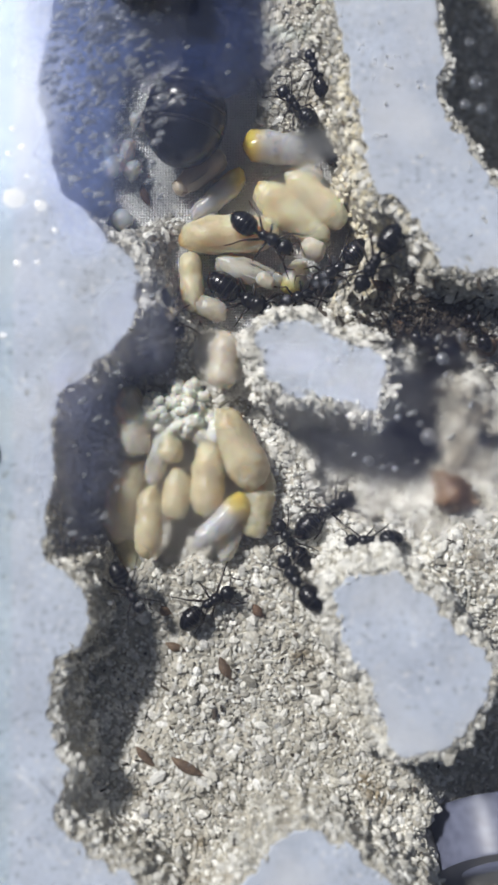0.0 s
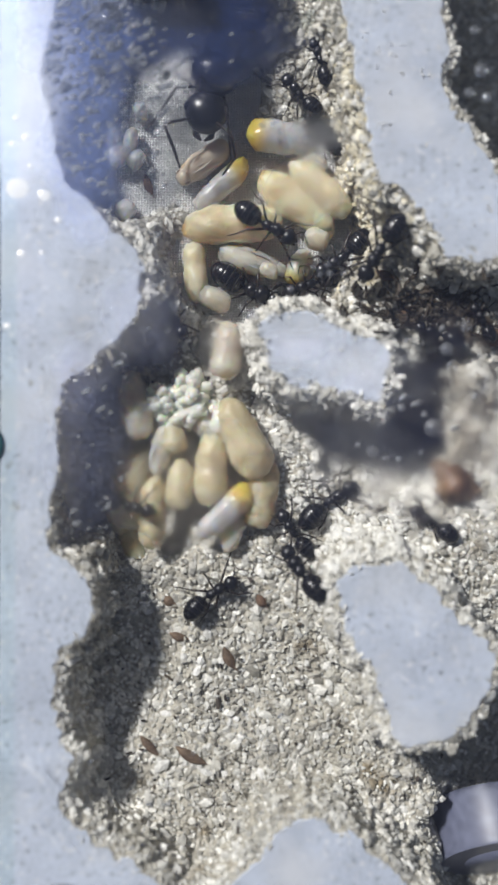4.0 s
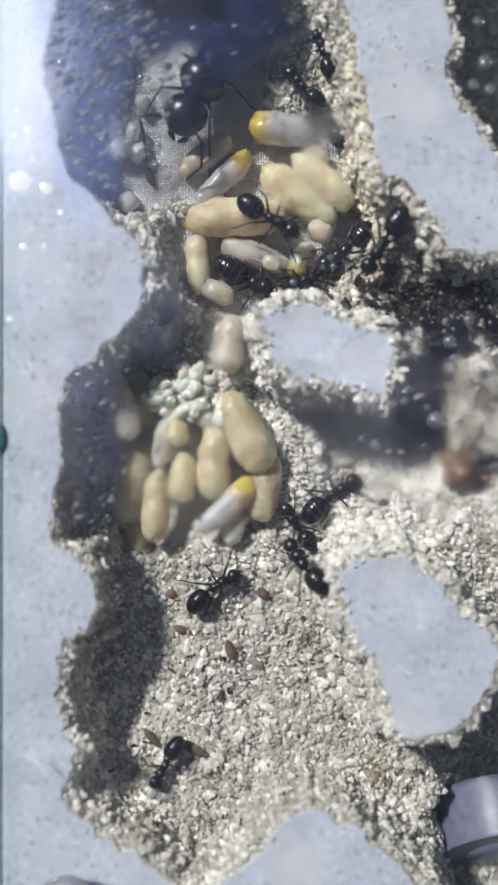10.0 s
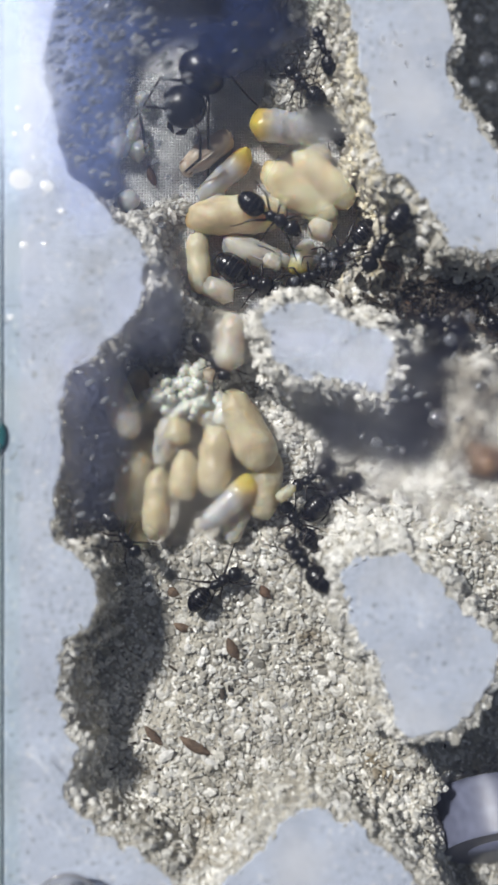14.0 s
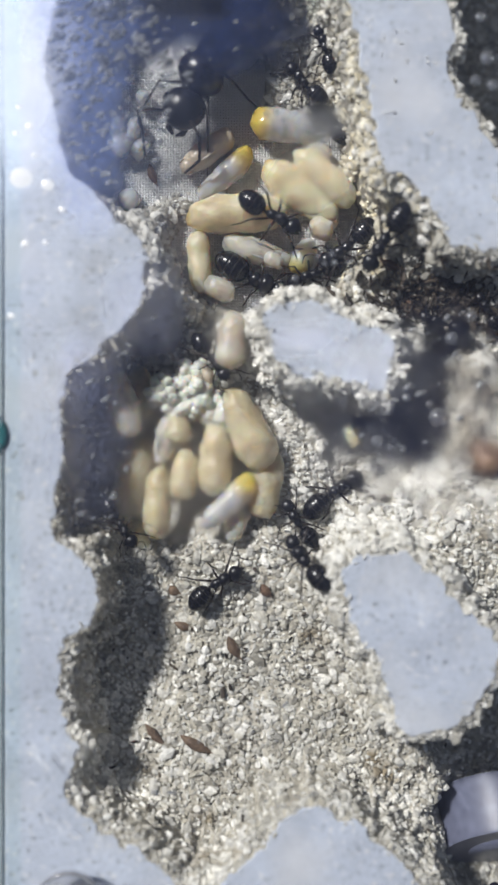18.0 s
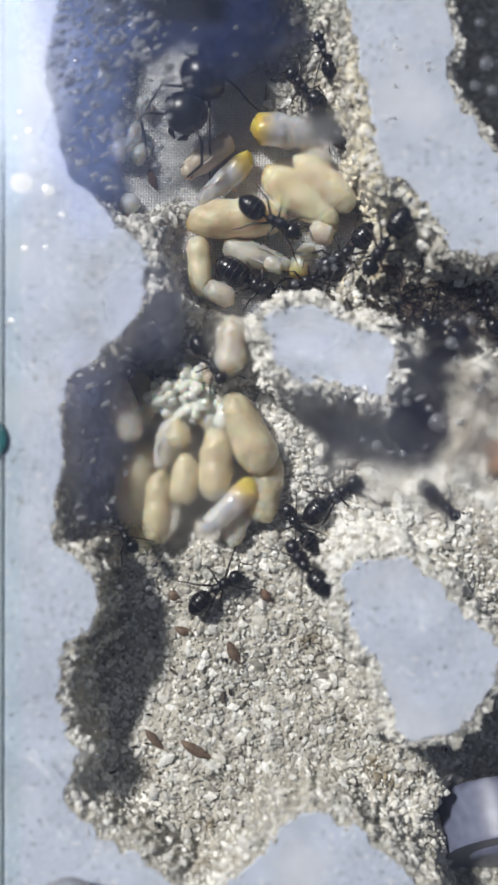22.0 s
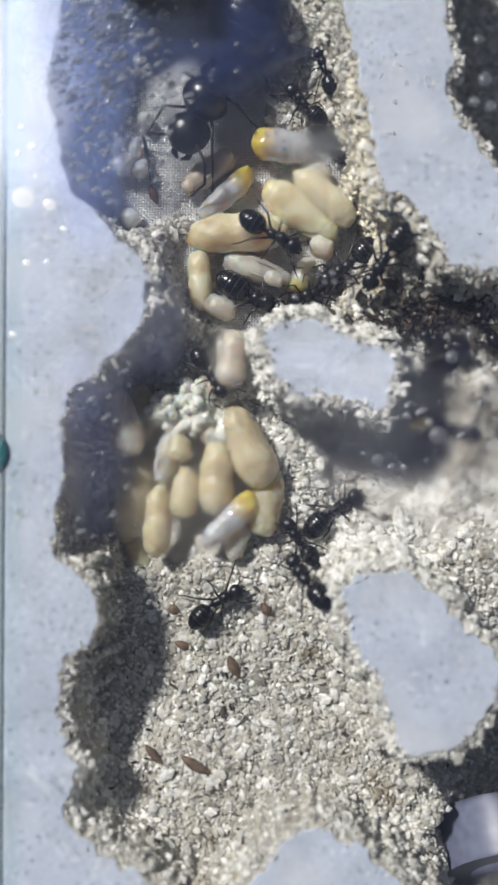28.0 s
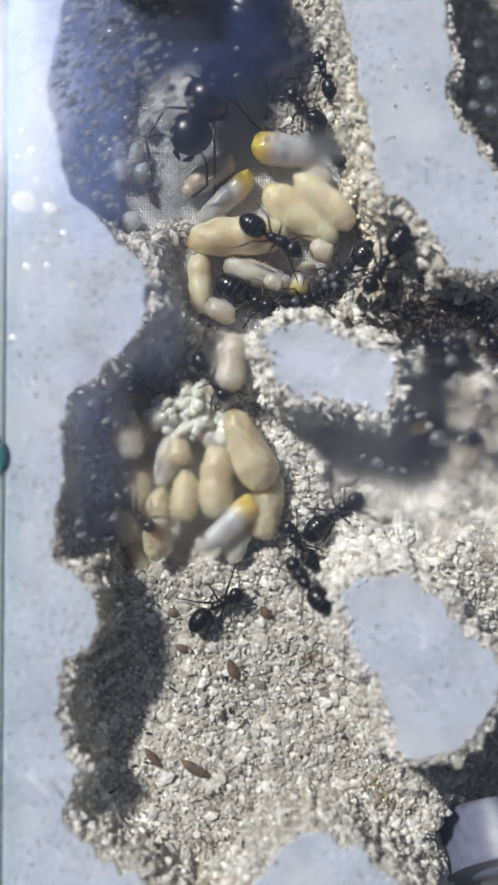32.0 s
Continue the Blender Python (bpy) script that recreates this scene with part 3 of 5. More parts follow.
# ---- brood ----
def capsule_stations(length, width, bend=0.0, taper=0.12, steps=16, seed=0):
    """A blunt capsule with a slight waist and an uneven girth."""
    rng = random.Random(seed)
    waist, where = rng.uniform(0.0, 0.055), rng.uniform(-0.25, 0.25)
    p1, p2, sway = rng.uniform(0, 6.3), rng.uniform(0, 6.3), rng.uniform(-0.02, 0.02)
    out = []
    for i in range(steps + 1):
        a = math.pi * (0.02 + 0.96 * i / steps)
        x = -math.cos(a)
        girth = 1 - waist * math.exp(-((x - where) / 0.3) ** 2) + 0.02 * math.sin(5 * x + p1) + 0.012 * math.sin(11 * x + p2)
        r = (1 - abs(x) ** 2.7) ** (1 / 2.5) * (1 + taper * x) * girth
        out.append((x * length / 2, (bend * (1 - x * x) * 0.5 + sway * math.sin(2.6 * x)) * length, 0.0, r * width / 2))
    return out


def lie_between(a, b, z, tilt=0.0):
    """Pose of a body whose ends show at plan points a and b; its middle at height z mm."""
    p, q = spot(*a, z - tilt / 2), spot(*b, z + tilt / 2)
    m = (q - p).to_track_quat("X", "Z").to_matrix().to_4x4()
    m.translation = (p + q) / 2
    return m, (q - p).length


def dent(bm, size, amount, seed):
    """Uneven, slightly sunken skin."""
    for p in bm.verts:
        q = p.co / size + Vector((seed, 0, 0))
        p.co *= 1 + amount * noise.noise(q) + 0.5 * amount * noise.noise(q * 2.3)


def brood(name, a, b, width, base, mat, label, bend=0.0, taper=0.1, tilt=0.0, flat=0.95, folds=0, group="brood of the nest"):
    """A brood body between two plan points that rests on height base mm; folds: rings of the skin."""
    z = base + width * 0.0309 * flat
    m, length = lie_between(a, b, z, tilt)
    w = width * U * (H - z / 1000) / H
    seed = int(a[0] * 7 + a[1])
    steps = 40 if folds else 26
    st = capsule_stations(length, w, bend, taper, steps, seed)
    if folds:
        st = [(x, y, zz, r * (1 - 0.018 * (0.5 + 0.5 * math.cos(2 * math.pi * i * folds / steps)))) for i, (x, y, zz, r) in enumerate(st)]
    bm = bmesh.new()
    lathe(bm, st, 26, flat)
    dent(bm, w * 0.42, 0.11, seed % 50)
    ob = mesh_object(name, bm, mat)
    ob.matrix_world = m
    return tagged(ob, label, name, group)


def pupa(a, b, width, base, label, mat=None, group="brood of the nest"):
    """A bare pupa: head, folded legs along the belly, body."""
    mat = mat or M_PUPA
    ob = brood("pupa", a, b, width, base, mat, label, taper=-0.12, flat=0.9, group=group)
    _, L = lie_between(a, b, base)
    w = width * U
    bm = bmesh.new()
    egg_shape(bm, (0.40 * L, 0, 0.04 * w), 0.26 * L, 0.72 * w, 0.7 * w)
    head = part("head", bm, mat, ob)
    for sgn in (-1, 1):
        bm = bmesh.new()
        egg_shape(bm, (0.43 * L, sgn * 0.3 * w, 0.2 * w), 0.10 * L, 0.09 * w, 0.10 * w)
        part("eye", bm, M_HUSK, head, "brown eye spot")
        for k in range(2):
            bm = bmesh.new()
            y = sgn * (0.12 + 0.16 * k) * w
            tube(bm, [(0.26 * L, y * 0.7, 0.36 * w), (0.10 * L, y, 0.41 * w), (-0.08 * L, y * 0.9, 0.40 * w), (-0.22 * L, y * 0.5, 0.34 * w)],
                 [0.03 * w, 0.05 * w, 0.045 * w, 0.02 * w])
            part("folded_leg", bm, mat, ob)
    return ob


SILK = "cream silk-covered ant cocoon"
MESH_TOP = MESH_Z + 0.1
brood("cocoon", (508, 374), (331, 384), 68, MESH_TOP, M_COCOON_END, "large " + SILK + " lying on steel mesh", taper=0.0)
brood("cocoon", (592, 388), (466, 292), 62, MESH_TOP + 0.4, M_COCOON_END, SILK + " with an orange end, on steel mesh")
brood("cocoon", (528, 266), (622, 362), 56, MESH_TOP + 1.2, M_SILK, SILK + " leaning on another cocoon")
brood("cocoon", (575, 340), (578, 412), 46, MESH_TOP, M_SILK, "short " + SILK + " wedged under larger ones")
brood("cocoon", (352, 408), (354, 518), 43, MESH_TOP, M_SILK, "slim " + SILK + " lying on steel mesh", taper=-0.05)
brood("larva", (345, 492), (415, 524), 40, MESH_TOP, M_PALE, "pale translucent larva at the edge of steel mesh", folds=9)
brood("larva", (352, 352), (444, 264), 42, MESH_TOP, M_LARVA_END, "grey translucent larva with a yellow end", bend=-0.05, folds=10)
brood("larva", (352, 340), (398, 345), 30, MESH_TOP, M_LARVA, "small pale larva beside a larger larva", folds=7)
pupa((410, 236), (326, 302), 46, MESH_TOP, "tan bare pupa with folded legs on steel mesh")
pupa((396, 428), (512, 464), 45, MESH_TOP, "pinkish grey bare pupa under a worker ant", M_PALE)
brood("larva", (548, 398), (590, 412), 40, MESH_TOP + 1.6, M_PALE, "round white larva on top of cocoons", folds=6)
brood("larva", (552, 425), (522, 486), 42, MESH_TOP, M_PALE_END, "pale larva with a yellow end", folds=8)
brood("larva", (556, 230), (446, 216), 60, MESH_TOP + 0.2, M_LARVA_END, "milky translucent larva with a yellow end", folds=9)
brood("larva", (535, 255), (585, 282), 36, MESH_TOP, M_PALE, "pale larva behind cocoons", folds=7)
brood("larva", (500, 470), (470, 452), 26, MESH_TOP + 1.8, M_PALE, "small pale larva on a pupa", folds=6)

# Larva shapes stand in for pale blurred drops on the glass.
for e, f, w in (((242, 180), (268, 176), 36), ((226, 226), (250, 232), 44), ((202, 246), (228, 268), 48), ((234, 258), (260, 270), 38),
                ((196, 222), (214, 230), 42), ((220, 338), (238, 368), 38)):
    brood("larva", e, f, w, MESH_TOP - 0.1, M_LARVA, "small pale larva shape standing in for a blurred drop")

LOW = -8.9
IN_PILE = SILK + " in the pile on sand"
brood("cocoon", (284, 826), (270, 954), 50, LOW + 0.6, M_COCOON, "slim " + IN_PILE, bend=0.03)
brood("cocoon", (334, 796), (320, 886), 52, LOW + 0.5, M_COCOON, "short " + IN_PILE)
brood("cocoon", (384, 748), (380, 876), 62, LOW + 0.6, M_COCOON, "large " + IN_PILE)
brood("cocoon", (408, 690), (476, 828), 72, LOW + 0.9, M_COCOON, "largest " + IN_PILE, bend=-0.04)
brood("cocoon", (484, 796), (460, 920), 58, LOW, M_COCOON, SILK + " under a larger one")
brood("cocoon", (322, 738), (312, 786), 44, LOW + 1.4, M_COCOON, "small round " + IN_PILE)
pupa((305, 738), (284, 822), 42, LOW + 0.5, "creased pale bare pupa between cocoons", M_PALE)
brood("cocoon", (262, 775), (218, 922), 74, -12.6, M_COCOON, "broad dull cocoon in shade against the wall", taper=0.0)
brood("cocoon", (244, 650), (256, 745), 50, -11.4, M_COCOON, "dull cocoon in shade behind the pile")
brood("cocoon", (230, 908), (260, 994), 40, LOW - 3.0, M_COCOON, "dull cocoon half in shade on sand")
brood("larva", (360, 934), (447, 842), 46, LOW + 1.7, M_LARVA_END, "grey translucent larva with a yellow end, on the pile", bend=-0.07, folds=10)
brood("larva", (398, 706), (402, 752), 40, LOW + 1.8, M_EGG, "pale larva beside the egg pile", folds=6)
brood("larva", (340, 712), (400, 760), 40, LOW + 0.4, M_PALE, "pale larva under the egg pile", folds=7)
brood("cocoon", (418, 552), (402, 656), 52, -5.6, M_PALE, "pinkish white cocoon lying on the sandy ridge")
moved_cocoon = brood("cocoon", (205, 665), (232, 780), 56, LOW - 2.6, M_PALE, "translucent grey cocoon in shade, shifted by an ant")
brood("larva", (408, 958), (434, 884), 40, LOW + 0.3, M_PALE, "pale larva lying against a grey larva", folds=8)
carried_larva = brood("larva", (428, 900), (414, 936), 21, LOW + 0.7, M_COCOON, "pale yellow larva carried by an ant", folds=8)


def build_eggs():
    """Three lumps of eggs and tiny larvae stuck together, their tips pointing outwards, on the pile."""
    rng = random.Random(21)
    root = new("egg_pile")
    root.location = spot(318, 690, LOW + 1.2)
    shapes = []
    for k in range(5):
        bm = bmesh.new()
        egg_shape(bm, (0, 0, 0), (1.4 + 0.22 * k) / 1000, (0.92 + 0.06 * k) / 1000, (0.92 + 0.06 * k) / 1000, 0.15, 10, 12, power=2.3)
        dent(bm, 0.0006, 0.16, k * 3)
        me = bpy.data.meshes.new("egg")
        bm.to_mesh(me)
        bm.free()
        me.polygons.foreach_set("use_smooth", np.ones(len(me.polygons), bool))
        me.materials.append(M_EGG)
        shapes.append(me)
    lobes = ((-26, 4, 28, 2.0), (24, -14, 36, 2.6), (30, 22, 26, 1.9), (-8, 30, 20, 1.5), (78, 26, 20, 1.3))
    for k in range(240):
        a, b, reach, tall = lobes[k % 5 if k < 90 else k % 3]
        turn, lift = rng.uniform(0, 6.28), math.asin(rng.uniform(-0.1, 1.0))
        way = Vector((math.cos(turn) * math.cos(lift), math.sin(turn) * math.cos(lift), math.sin(lift)))
        out = rng.uniform(0.45, 1.0)
        at = Vector((a * U * 1.1, -b * U * 1.1, 0)) + Vector((way.x * reach * U, way.y * reach * U, way.z * tall / 1000)) * out
        lean = (way + Vector((rng.uniform(-1, 1), rng.uniform(-1, 1), rng.uniform(-0.7, 0.7))) * 0.9).normalized()
        egg = new("egg", shapes[k % 5])
        egg.parent = root
        egg.matrix_local = Matrix.Translation(at) @ lean.to_track_quat("X", "Z").to_matrix().to_4x4()
    return tagged(root, "clump of pale greenish eggs and tiny larvae", "eggs")


build_eggs()


# ---- ants ----
def build_ant(length, label, pattern=0, curl=0.0, nod=0.0, queen=False, name="ant", spread=1.0, girth=1.0):
    """A black ant along +x, feet on z = 0. curl turns the gaster, nod the head, in degrees. Legs hang on their hips."""
    L = length
    rng = random.Random(pattern)
    root = new(name)
    z0 = (0.215 if name == "queen_ant" else 0.165) * L
    g = girth * (1.12 if queen else 1.0)

    def piece(name, bm, mat, parent, at=(0, 0, 0), rz=0.0, label=""):
        ob = part(name, bm, mat, parent, label)
        ob.matrix_local = Matrix.Translation(at) @ pose(0, 0, 0, 0, 0, rz)
        return ob

    neck = Vector((0.30 * L, 0, z0))
    bm = bmesh.new()
    loops = [(-0.01, 0.035), (0.005, 0.075), (0.035, 0.108), (0.08, 0.120), (0.125, 0.112), (0.165, 0.088), (0.195, 0.055), (0.205, 0.02)]
    lathe(bm, [(x * L, 0, 0, r * L) for x, r in loops], 18, 0.74)
    head = piece("head", bm, M_ANT, root, neck, nod)
    for sgn in (-1, 1):
        bm = bmesh.new()
        egg_shape(bm, (0.085 * L, sgn * 0.105 * L, 0.03 * L), 0.05 * L, 0.03 * L, 0.045 * L)
        part("eye", bm, M_GASTER, head)
        bm = bmesh.new()
        tube(bm, [(0.165 * L, sgn * 0.045 * L, -0.03 * L), (0.205 * L, sgn * 0.04 * L, -0.045 * L), (0.228 * L, sgn * 0.008 * L, -0.05 * L)],
             [0.02 * L, 0.018 * L, 0.006 * L])
        part("mandible", bm, M_LEG, head)
        bm = bmesh.new()
        w1, w2 = rng.uniform(0.8, 1.2), rng.uniform(0.6, 1.4)
        tube(bm, [(0.14 * L, sgn * 0.05 * L, 0.03 * L), (0.20 * L, sgn * 0.16 * L * w1, 0.08 * L), (0.225 * L, sgn * 0.195 * L * w1, 0.075 * L),
                  (0.31 * L, sgn * 0.17 * L * w2, 0.0), (0.39 * L, sgn * 0.12 * L * w2, -0.06 * L)],
             [0.008 * L, 0.008 * L, 0.009 * L, 0.009 * L, 0.006 * L])
        part("feeler", bm, M_LEG, head)
    bm = bmesh.new()
    fat = 1.75 if queen else 1.28
    body = ((0.31, 0, 0.026), (0.27, 0.005, 0.05), (0.235, 0.018, 0.070), (0.19, 0.024, 0.076), (0.15, 0.016, 0.062), (0.125, 0.008, 0.048),
            (0.09, 0.012, 0.056), (0.04, 0.012, 0.058), (0.0, 0.0, 0.045), (-0.03, -0.015, 0.024), (-0.045, -0.02, 0.015))
    lathe(bm, [(x * L, 0, z0 + z * L, r * L * fat) for x, z, r in body], 16, 1.05)
    part("thorax", bm, M_ANT, root)
    bm = bmesh.new()
    egg_shape(bm, (-0.055 * L, 0, z0 + 0.005 * L), 0.035 * L, 0.06 * L, 0.10 * L)
    part("waist", bm, M_ANT, root)
    hinge = Vector((-0.065 * L, 0, z0))
    gl = (0.50 if queen else 0.43) * L

    def swell(t):
        x = 2 * t ** 0.88 - 1
        return max(max(1 - abs(x) ** 2.2, 0) ** 0.55 * 0.158 * L * g, 0.008 * L)

    bm = bmesh.new()
    st = []
    for i in range(33):
        t = i / 32
        seam = (t * 5.0) % 1
        cut = 0.965 if 0.08 < t < 0.95 and seam > 0.85 else 1.0
        st.append((-gl * t, 0, 0.03 * L - 0.02 * L * t, swell(t) * cut))
    lathe(bm, st, 20, 0.92)
    gaster = piece("gaster", bm, M_GASTER, root, hinge, curl)
    for t in (0.19, 0.39, 0.59):
        bm = bmesh.new()
        lathe(bm, [(-gl * (t - 0.012 + 0.008 * k), 0, 0.03 * L - 0.02 * L * t, swell(t) * (1.006 if k in (1, 2) else 0.99)) for k in range(4)], 20, 0.92)
        part("segment_band", bm, M_BAND, gaster, "thin pale band between segments")
    legs = []
    for k, (x, out_x) in enumerate(((0.22, 0.20), (0.13, -0.05), (0.05, -0.24))):
        for sgn in (-1, 1):
            j1, j2 = rng.uniform(-0.07, 0.07), rng.uniform(0.85, 1.1) * spread
            hip = Vector((x * L, sgn * 0.04 * L, z0 - 0.02 * L))
            pts = [(0, 0, 0), (0.3 * out_x * L, sgn * 0.05 * L, 0), ((out_x * 0.9 + j1) * L, sgn * 0.17 * L * j2, 0.10 * L),
                   ((out_x * 1.5 + j1) * L, sgn * 0.26 * L * j2, -0.10 * L), ((out_x * 1.9 + j1) * L, sgn * 0.32 * L * j2, 0.025 * L - z0)]
            bm = bmesh.new()
            thin = 0.5 if name == "queen_ant" else 1.0
            tube(bm, pts, [r * L * thin for r in (0.019, 0.019, 0.015, 0.010, 0.007)])
            leg = part("leg", bm, M_LEG, root)
            leg.location = hip
            legs.append(leg)
    return tagged(root, label, "ant", "ants of the colony")


def foot_height(a, b):
    """Height in mm for feet of an ant between two plan points on the carved ground."""
    p = on_ground((a[0] + b[0]) / 2, (a[1] + b[1]) / 2, 0.6)
    q = on_ground(*a, 0.6)
    return max(min(p.z, q.z + 0.0004), -0.010) * 1000


def ant_pose(head, tail, z=None, rise=0.0):
    """Pose of an ant with head and gaster end seen at two plan points; feet at z mm; rise: head end higher by so many mm."""
    if z is None:
        z = foot_height(head, tail)
    p, q = spot(*head, z + rise), spot(*tail, z)
    d = p - q
    m = d.to_track_quat("X", "Z").to_matrix().to_4x4()
    m.translation = q + d * 0.485
    return m, d.length


def set_ant(head, tail, label, z=None, rise=0.0, pattern=0, curl=0.0, nod=0.0, longer=1.0, **more):
    m, length = ant_pose(head, tail, z, rise)
    ob = build_ant(length * longer * 0.98, label, pattern, curl, nod, **more)
    ob.matrix_world = m
    return ob


BLACK = "glossy black worker ant"
set_ant((428, 1004), (331, 1062), BLACK + " standing on pale sand", pattern=1, curl=18, nod=-12, longer=1.05)
set_ant((534, 412), (420, 356), BLACK + " standing on a large cocoon", MESH_TOP + 3.7, pattern=2, curl=-8, nod=-10)
set_ant((502, 884), (556, 972), BLACK + " at the edge of the brood pile", pattern=3, curl=12)
set_ant((512, 950), (576, 1050), "large " + BLACK + " on sand beside a plaster pillar", -2.6, -2.0, pattern=4, curl=14, longer=1.0, queen=True)
set_ant((640, 838), (530, 906), BLACK + " resting on sand near the brood", pattern=5, curl=14)
set_ant((504, 522), (392, 474), "large " + BLACK + " at the lower rim of steel mesh", MESH_TOP, pattern=6, curl=-10, longer=1.1, queen=True)
set_ant((646, 482), (720, 358), BLACK + " climbing over the sandy bank", -2.6, -1.6, pattern=7, curl=-8)
set_ant((566, 474), (668, 404), BLACK + " crowding over brood on steel mesh", MESH_TOP + 1.6, pattern=8, curl=10, longer=1.05)
set_ant((508, 506), (612, 468), BLACK + " beside the plaster island", MESH_TOP + 0.8, pattern=9)
set_ant((508, 118), (572, 196), BLACK + " in the shaded corner of steel mesh", pattern=10, curl=10)
set_ant((546, 184), (618, 258), BLACK + " behind a milky larva on steel mesh", pattern=11, curl=-6)
set_ant((560, 50), (590, 140), BLACK + " in the dark end of the chamber", pattern=12)
set_ant((738, 560), (828, 592), BLACK + " on dark litter in the passage", pattern=13)
set_ant((842, 520), (880, 590), BLACK + " in the shaded passage", pattern=14)
runner = build_ant(0.0064, BLACK + " running across the sand", 15, name="ant", spread=1.1)
left_ant = build_ant(0.0061, BLACK + " roaming the shaded wall by the brood", 16)
right_ant = build_ant(0.0062, BLACK + " wandering near the plaster pillar", 17)
edge_ant = build_ant(0.0056, BLACK + " by a brown husk", 18)
carrier = build_ant(0.0056, BLACK + " dragging a pale larva through shade", 19)
neck_ant = build_ant(0.0060, BLACK + " bringing a tan pupa to the egg pile", 20)
queen = build_ant(0.0200, "large glossy black queen ant on steel mesh", 30, curl=6, nod=8, queen=True, name="queen_ant", spread=0.72, girth=1.25)


# ---- husks, seeds and litter ----
def husk(a, b, width, mat, label, name="seed_husk", z=None, torn=0.0):
    """A split husk: a boat-shaped shell with a ridge."""
    p = on_ground((a[0] + b[0]) / 2, (a[1] + b[1]) / 2, 0.35) if z is None else spot((a[0] + b[0]) / 2, (a[1] + b[1]) / 2, z)
    m, length = lie_between(a, b, p.z * 1000)
    w = width * U * 1.08
    bm = bmesh.new()
    loops, sides = [], 14
    for i in range(13):
        x = -1 + 2 * i / 12
        r = max((1 - abs(x) ** 1.7) ** 0.8, 0.06)
        ring = []
        for k in range(sides):
            c, s = math.cos(2 * math.pi * k / sides), math.sin(2 * math.pi * k / sides)
            ridge = (1 + 0.35 * max(0, s) ** 6) * (1 + 0.07 * math.sin(11 * math.pi * k / sides * 2 + 3 * x))
            ring.append(Vector((x * length / 2, c * r * w / 2 + 0.12 * w * x * x, s * r * w * 0.3 * ridge)))
        loops.append(ring)
    rings(bm, loops)
    if torn:
        dent(bm, w * 0.3, torn, 7)
    ob = mesh_object(name, bm, mat)
    ob.matrix_world = m
    bm = bmesh.new()
    tube(bm, [(0.46 * length, 0.1 * w, 0), (0.55 * length, 0.16 * w, 0.05 * w), (0.62 * length, 0.24 * w, 0.02 * w)], [0.08 * w, 0.05 * w, 0.03 * w])
    part("stalk", bm, mat, ob)
    return tagged(ob, label, "husk", "husks on the sand")


BR = "brown seed husk lying on pale sand"
husk((318, 1304), (374, 1336), 20, M_HUSK, "long " + BR)
husk((256, 1284), (290, 1320), 16, M_HUSK, BR + " at the shade's edge")
husk((402, 1128), (424, 1168), 20, M_HUSK, "tan " + BR)
husk((308, 1104), (342, 1116), 16, M_HUSK, "small " + BR)
husk((296, 1040), (318, 1054), 18, M_HUSK, "tan curled husk on sand")
husk((462, 1036), (478, 1058), 18, M_RED, "small dark red husk in an ant's shadow")
husk((536, 94), (546, 120), 14, M_RED, "red fleck near ants on steel mesh", z=MESH_TOP + 1.0)
husk((672, 462), (712, 478), 18, M_RED, "red-brown husk under ants on the bank", z=-4.4)
husk((712, 530), (744, 562), 20, M_RED, "orange-brown husk on dark litter")
husk((862, 590), (900, 570), 34, M_RED, "red-brown husk in the passage")
husk((262, 290), (276, 328), 16, M_RED, "small brown husk on steel mesh", z=MESH_TOP + 0.3)
husk((490, 540), (520, 520), 16, M_HUSK, "pale tan husk on the island's edge", z=-2.0)
tan_bit = husk((385, 665), (362, 640), 20, M_PUPA, "tan pupa carried by an ant", name="small_pupa")
big_husk = husk((826, 805), (895, 845), 76, M_AMBER, "broad red-brown husk pulled over the sand", torn=0.5)


def scatter_pieces(name, count, place, size, mat, label, category, seed):
    """One joined heap of angular bits."""
    rng = np.random.RandomState(seed)
    shapes = [grain_template(50 + i) for i in range(8)]
    verts, faces, total = [], [], 0
    for p in place(rng)[:count]:
        c, f = shapes[rng.randint(8)]
        m = np.array(Euler(rng.uniform(0, 6.28, 3)).to_matrix())
        q = (c * np.array([1.3, 0.8, 0.5])) @ m.T * rng.lognormal(math.log(size), 0.35) * U + np.array(p)
        verts.append(q)
        faces.append(f + total)
        total += len(c)
    me = bpy.data.meshes.new(name)
    me.from_pydata(np.concatenate(verts).tolist(), [], np.concatenate(faces).tolist())
    me.materials.append(mat)
    me.update()
    return tagged(new(name, me), label, category, kind="stuff")


def settle(u, v, low, high, lift, cap=0.0):
    """World places on the ground for plan points whose distance from the flat face lies between low and high."""
    h, s = ground_height(u, v)
    keep = (s > low) & (s < high) & ((s > 26) | (sheer_bank(u, v) < 0.5))
    z = np.minimum(h[keep] / 1000 + lift, -cap)
    return np.stack([(u[keep] - 441) * U, (784 - v[keep]) * U, z], -1)


def litter_place(rng):
    return settle(rng.normal(800, 75, 1500), rng.normal(510, 27, 1500), 6, 999, 0.0006)


scatter_pieces("litter", 320, litter_place, 7, M_DARKBIT, "dark crumbly litter heaped in the passage", "litter", 3)


# Dark crumbs added to dim the passage floor in place of shade.
def dimming_place(rng):
    return settle(rng.normal(835, 42, 400), rng.normal(610, 50, 400), 6, 999, 0.0006)


scatter_pieces("litter", 60, dimming_place, 8, M_DARKBIT, "dark crumbs added in place of shade in the passage", "litter", 5)


# Brown crumbs give dirt and shade to a floor the sun still reaches.
def shade_detritus_place(rng):
    return settle(rng.normal(850, 42, 500), rng.normal(735, 42, 500), 10, 999, 0.0005)


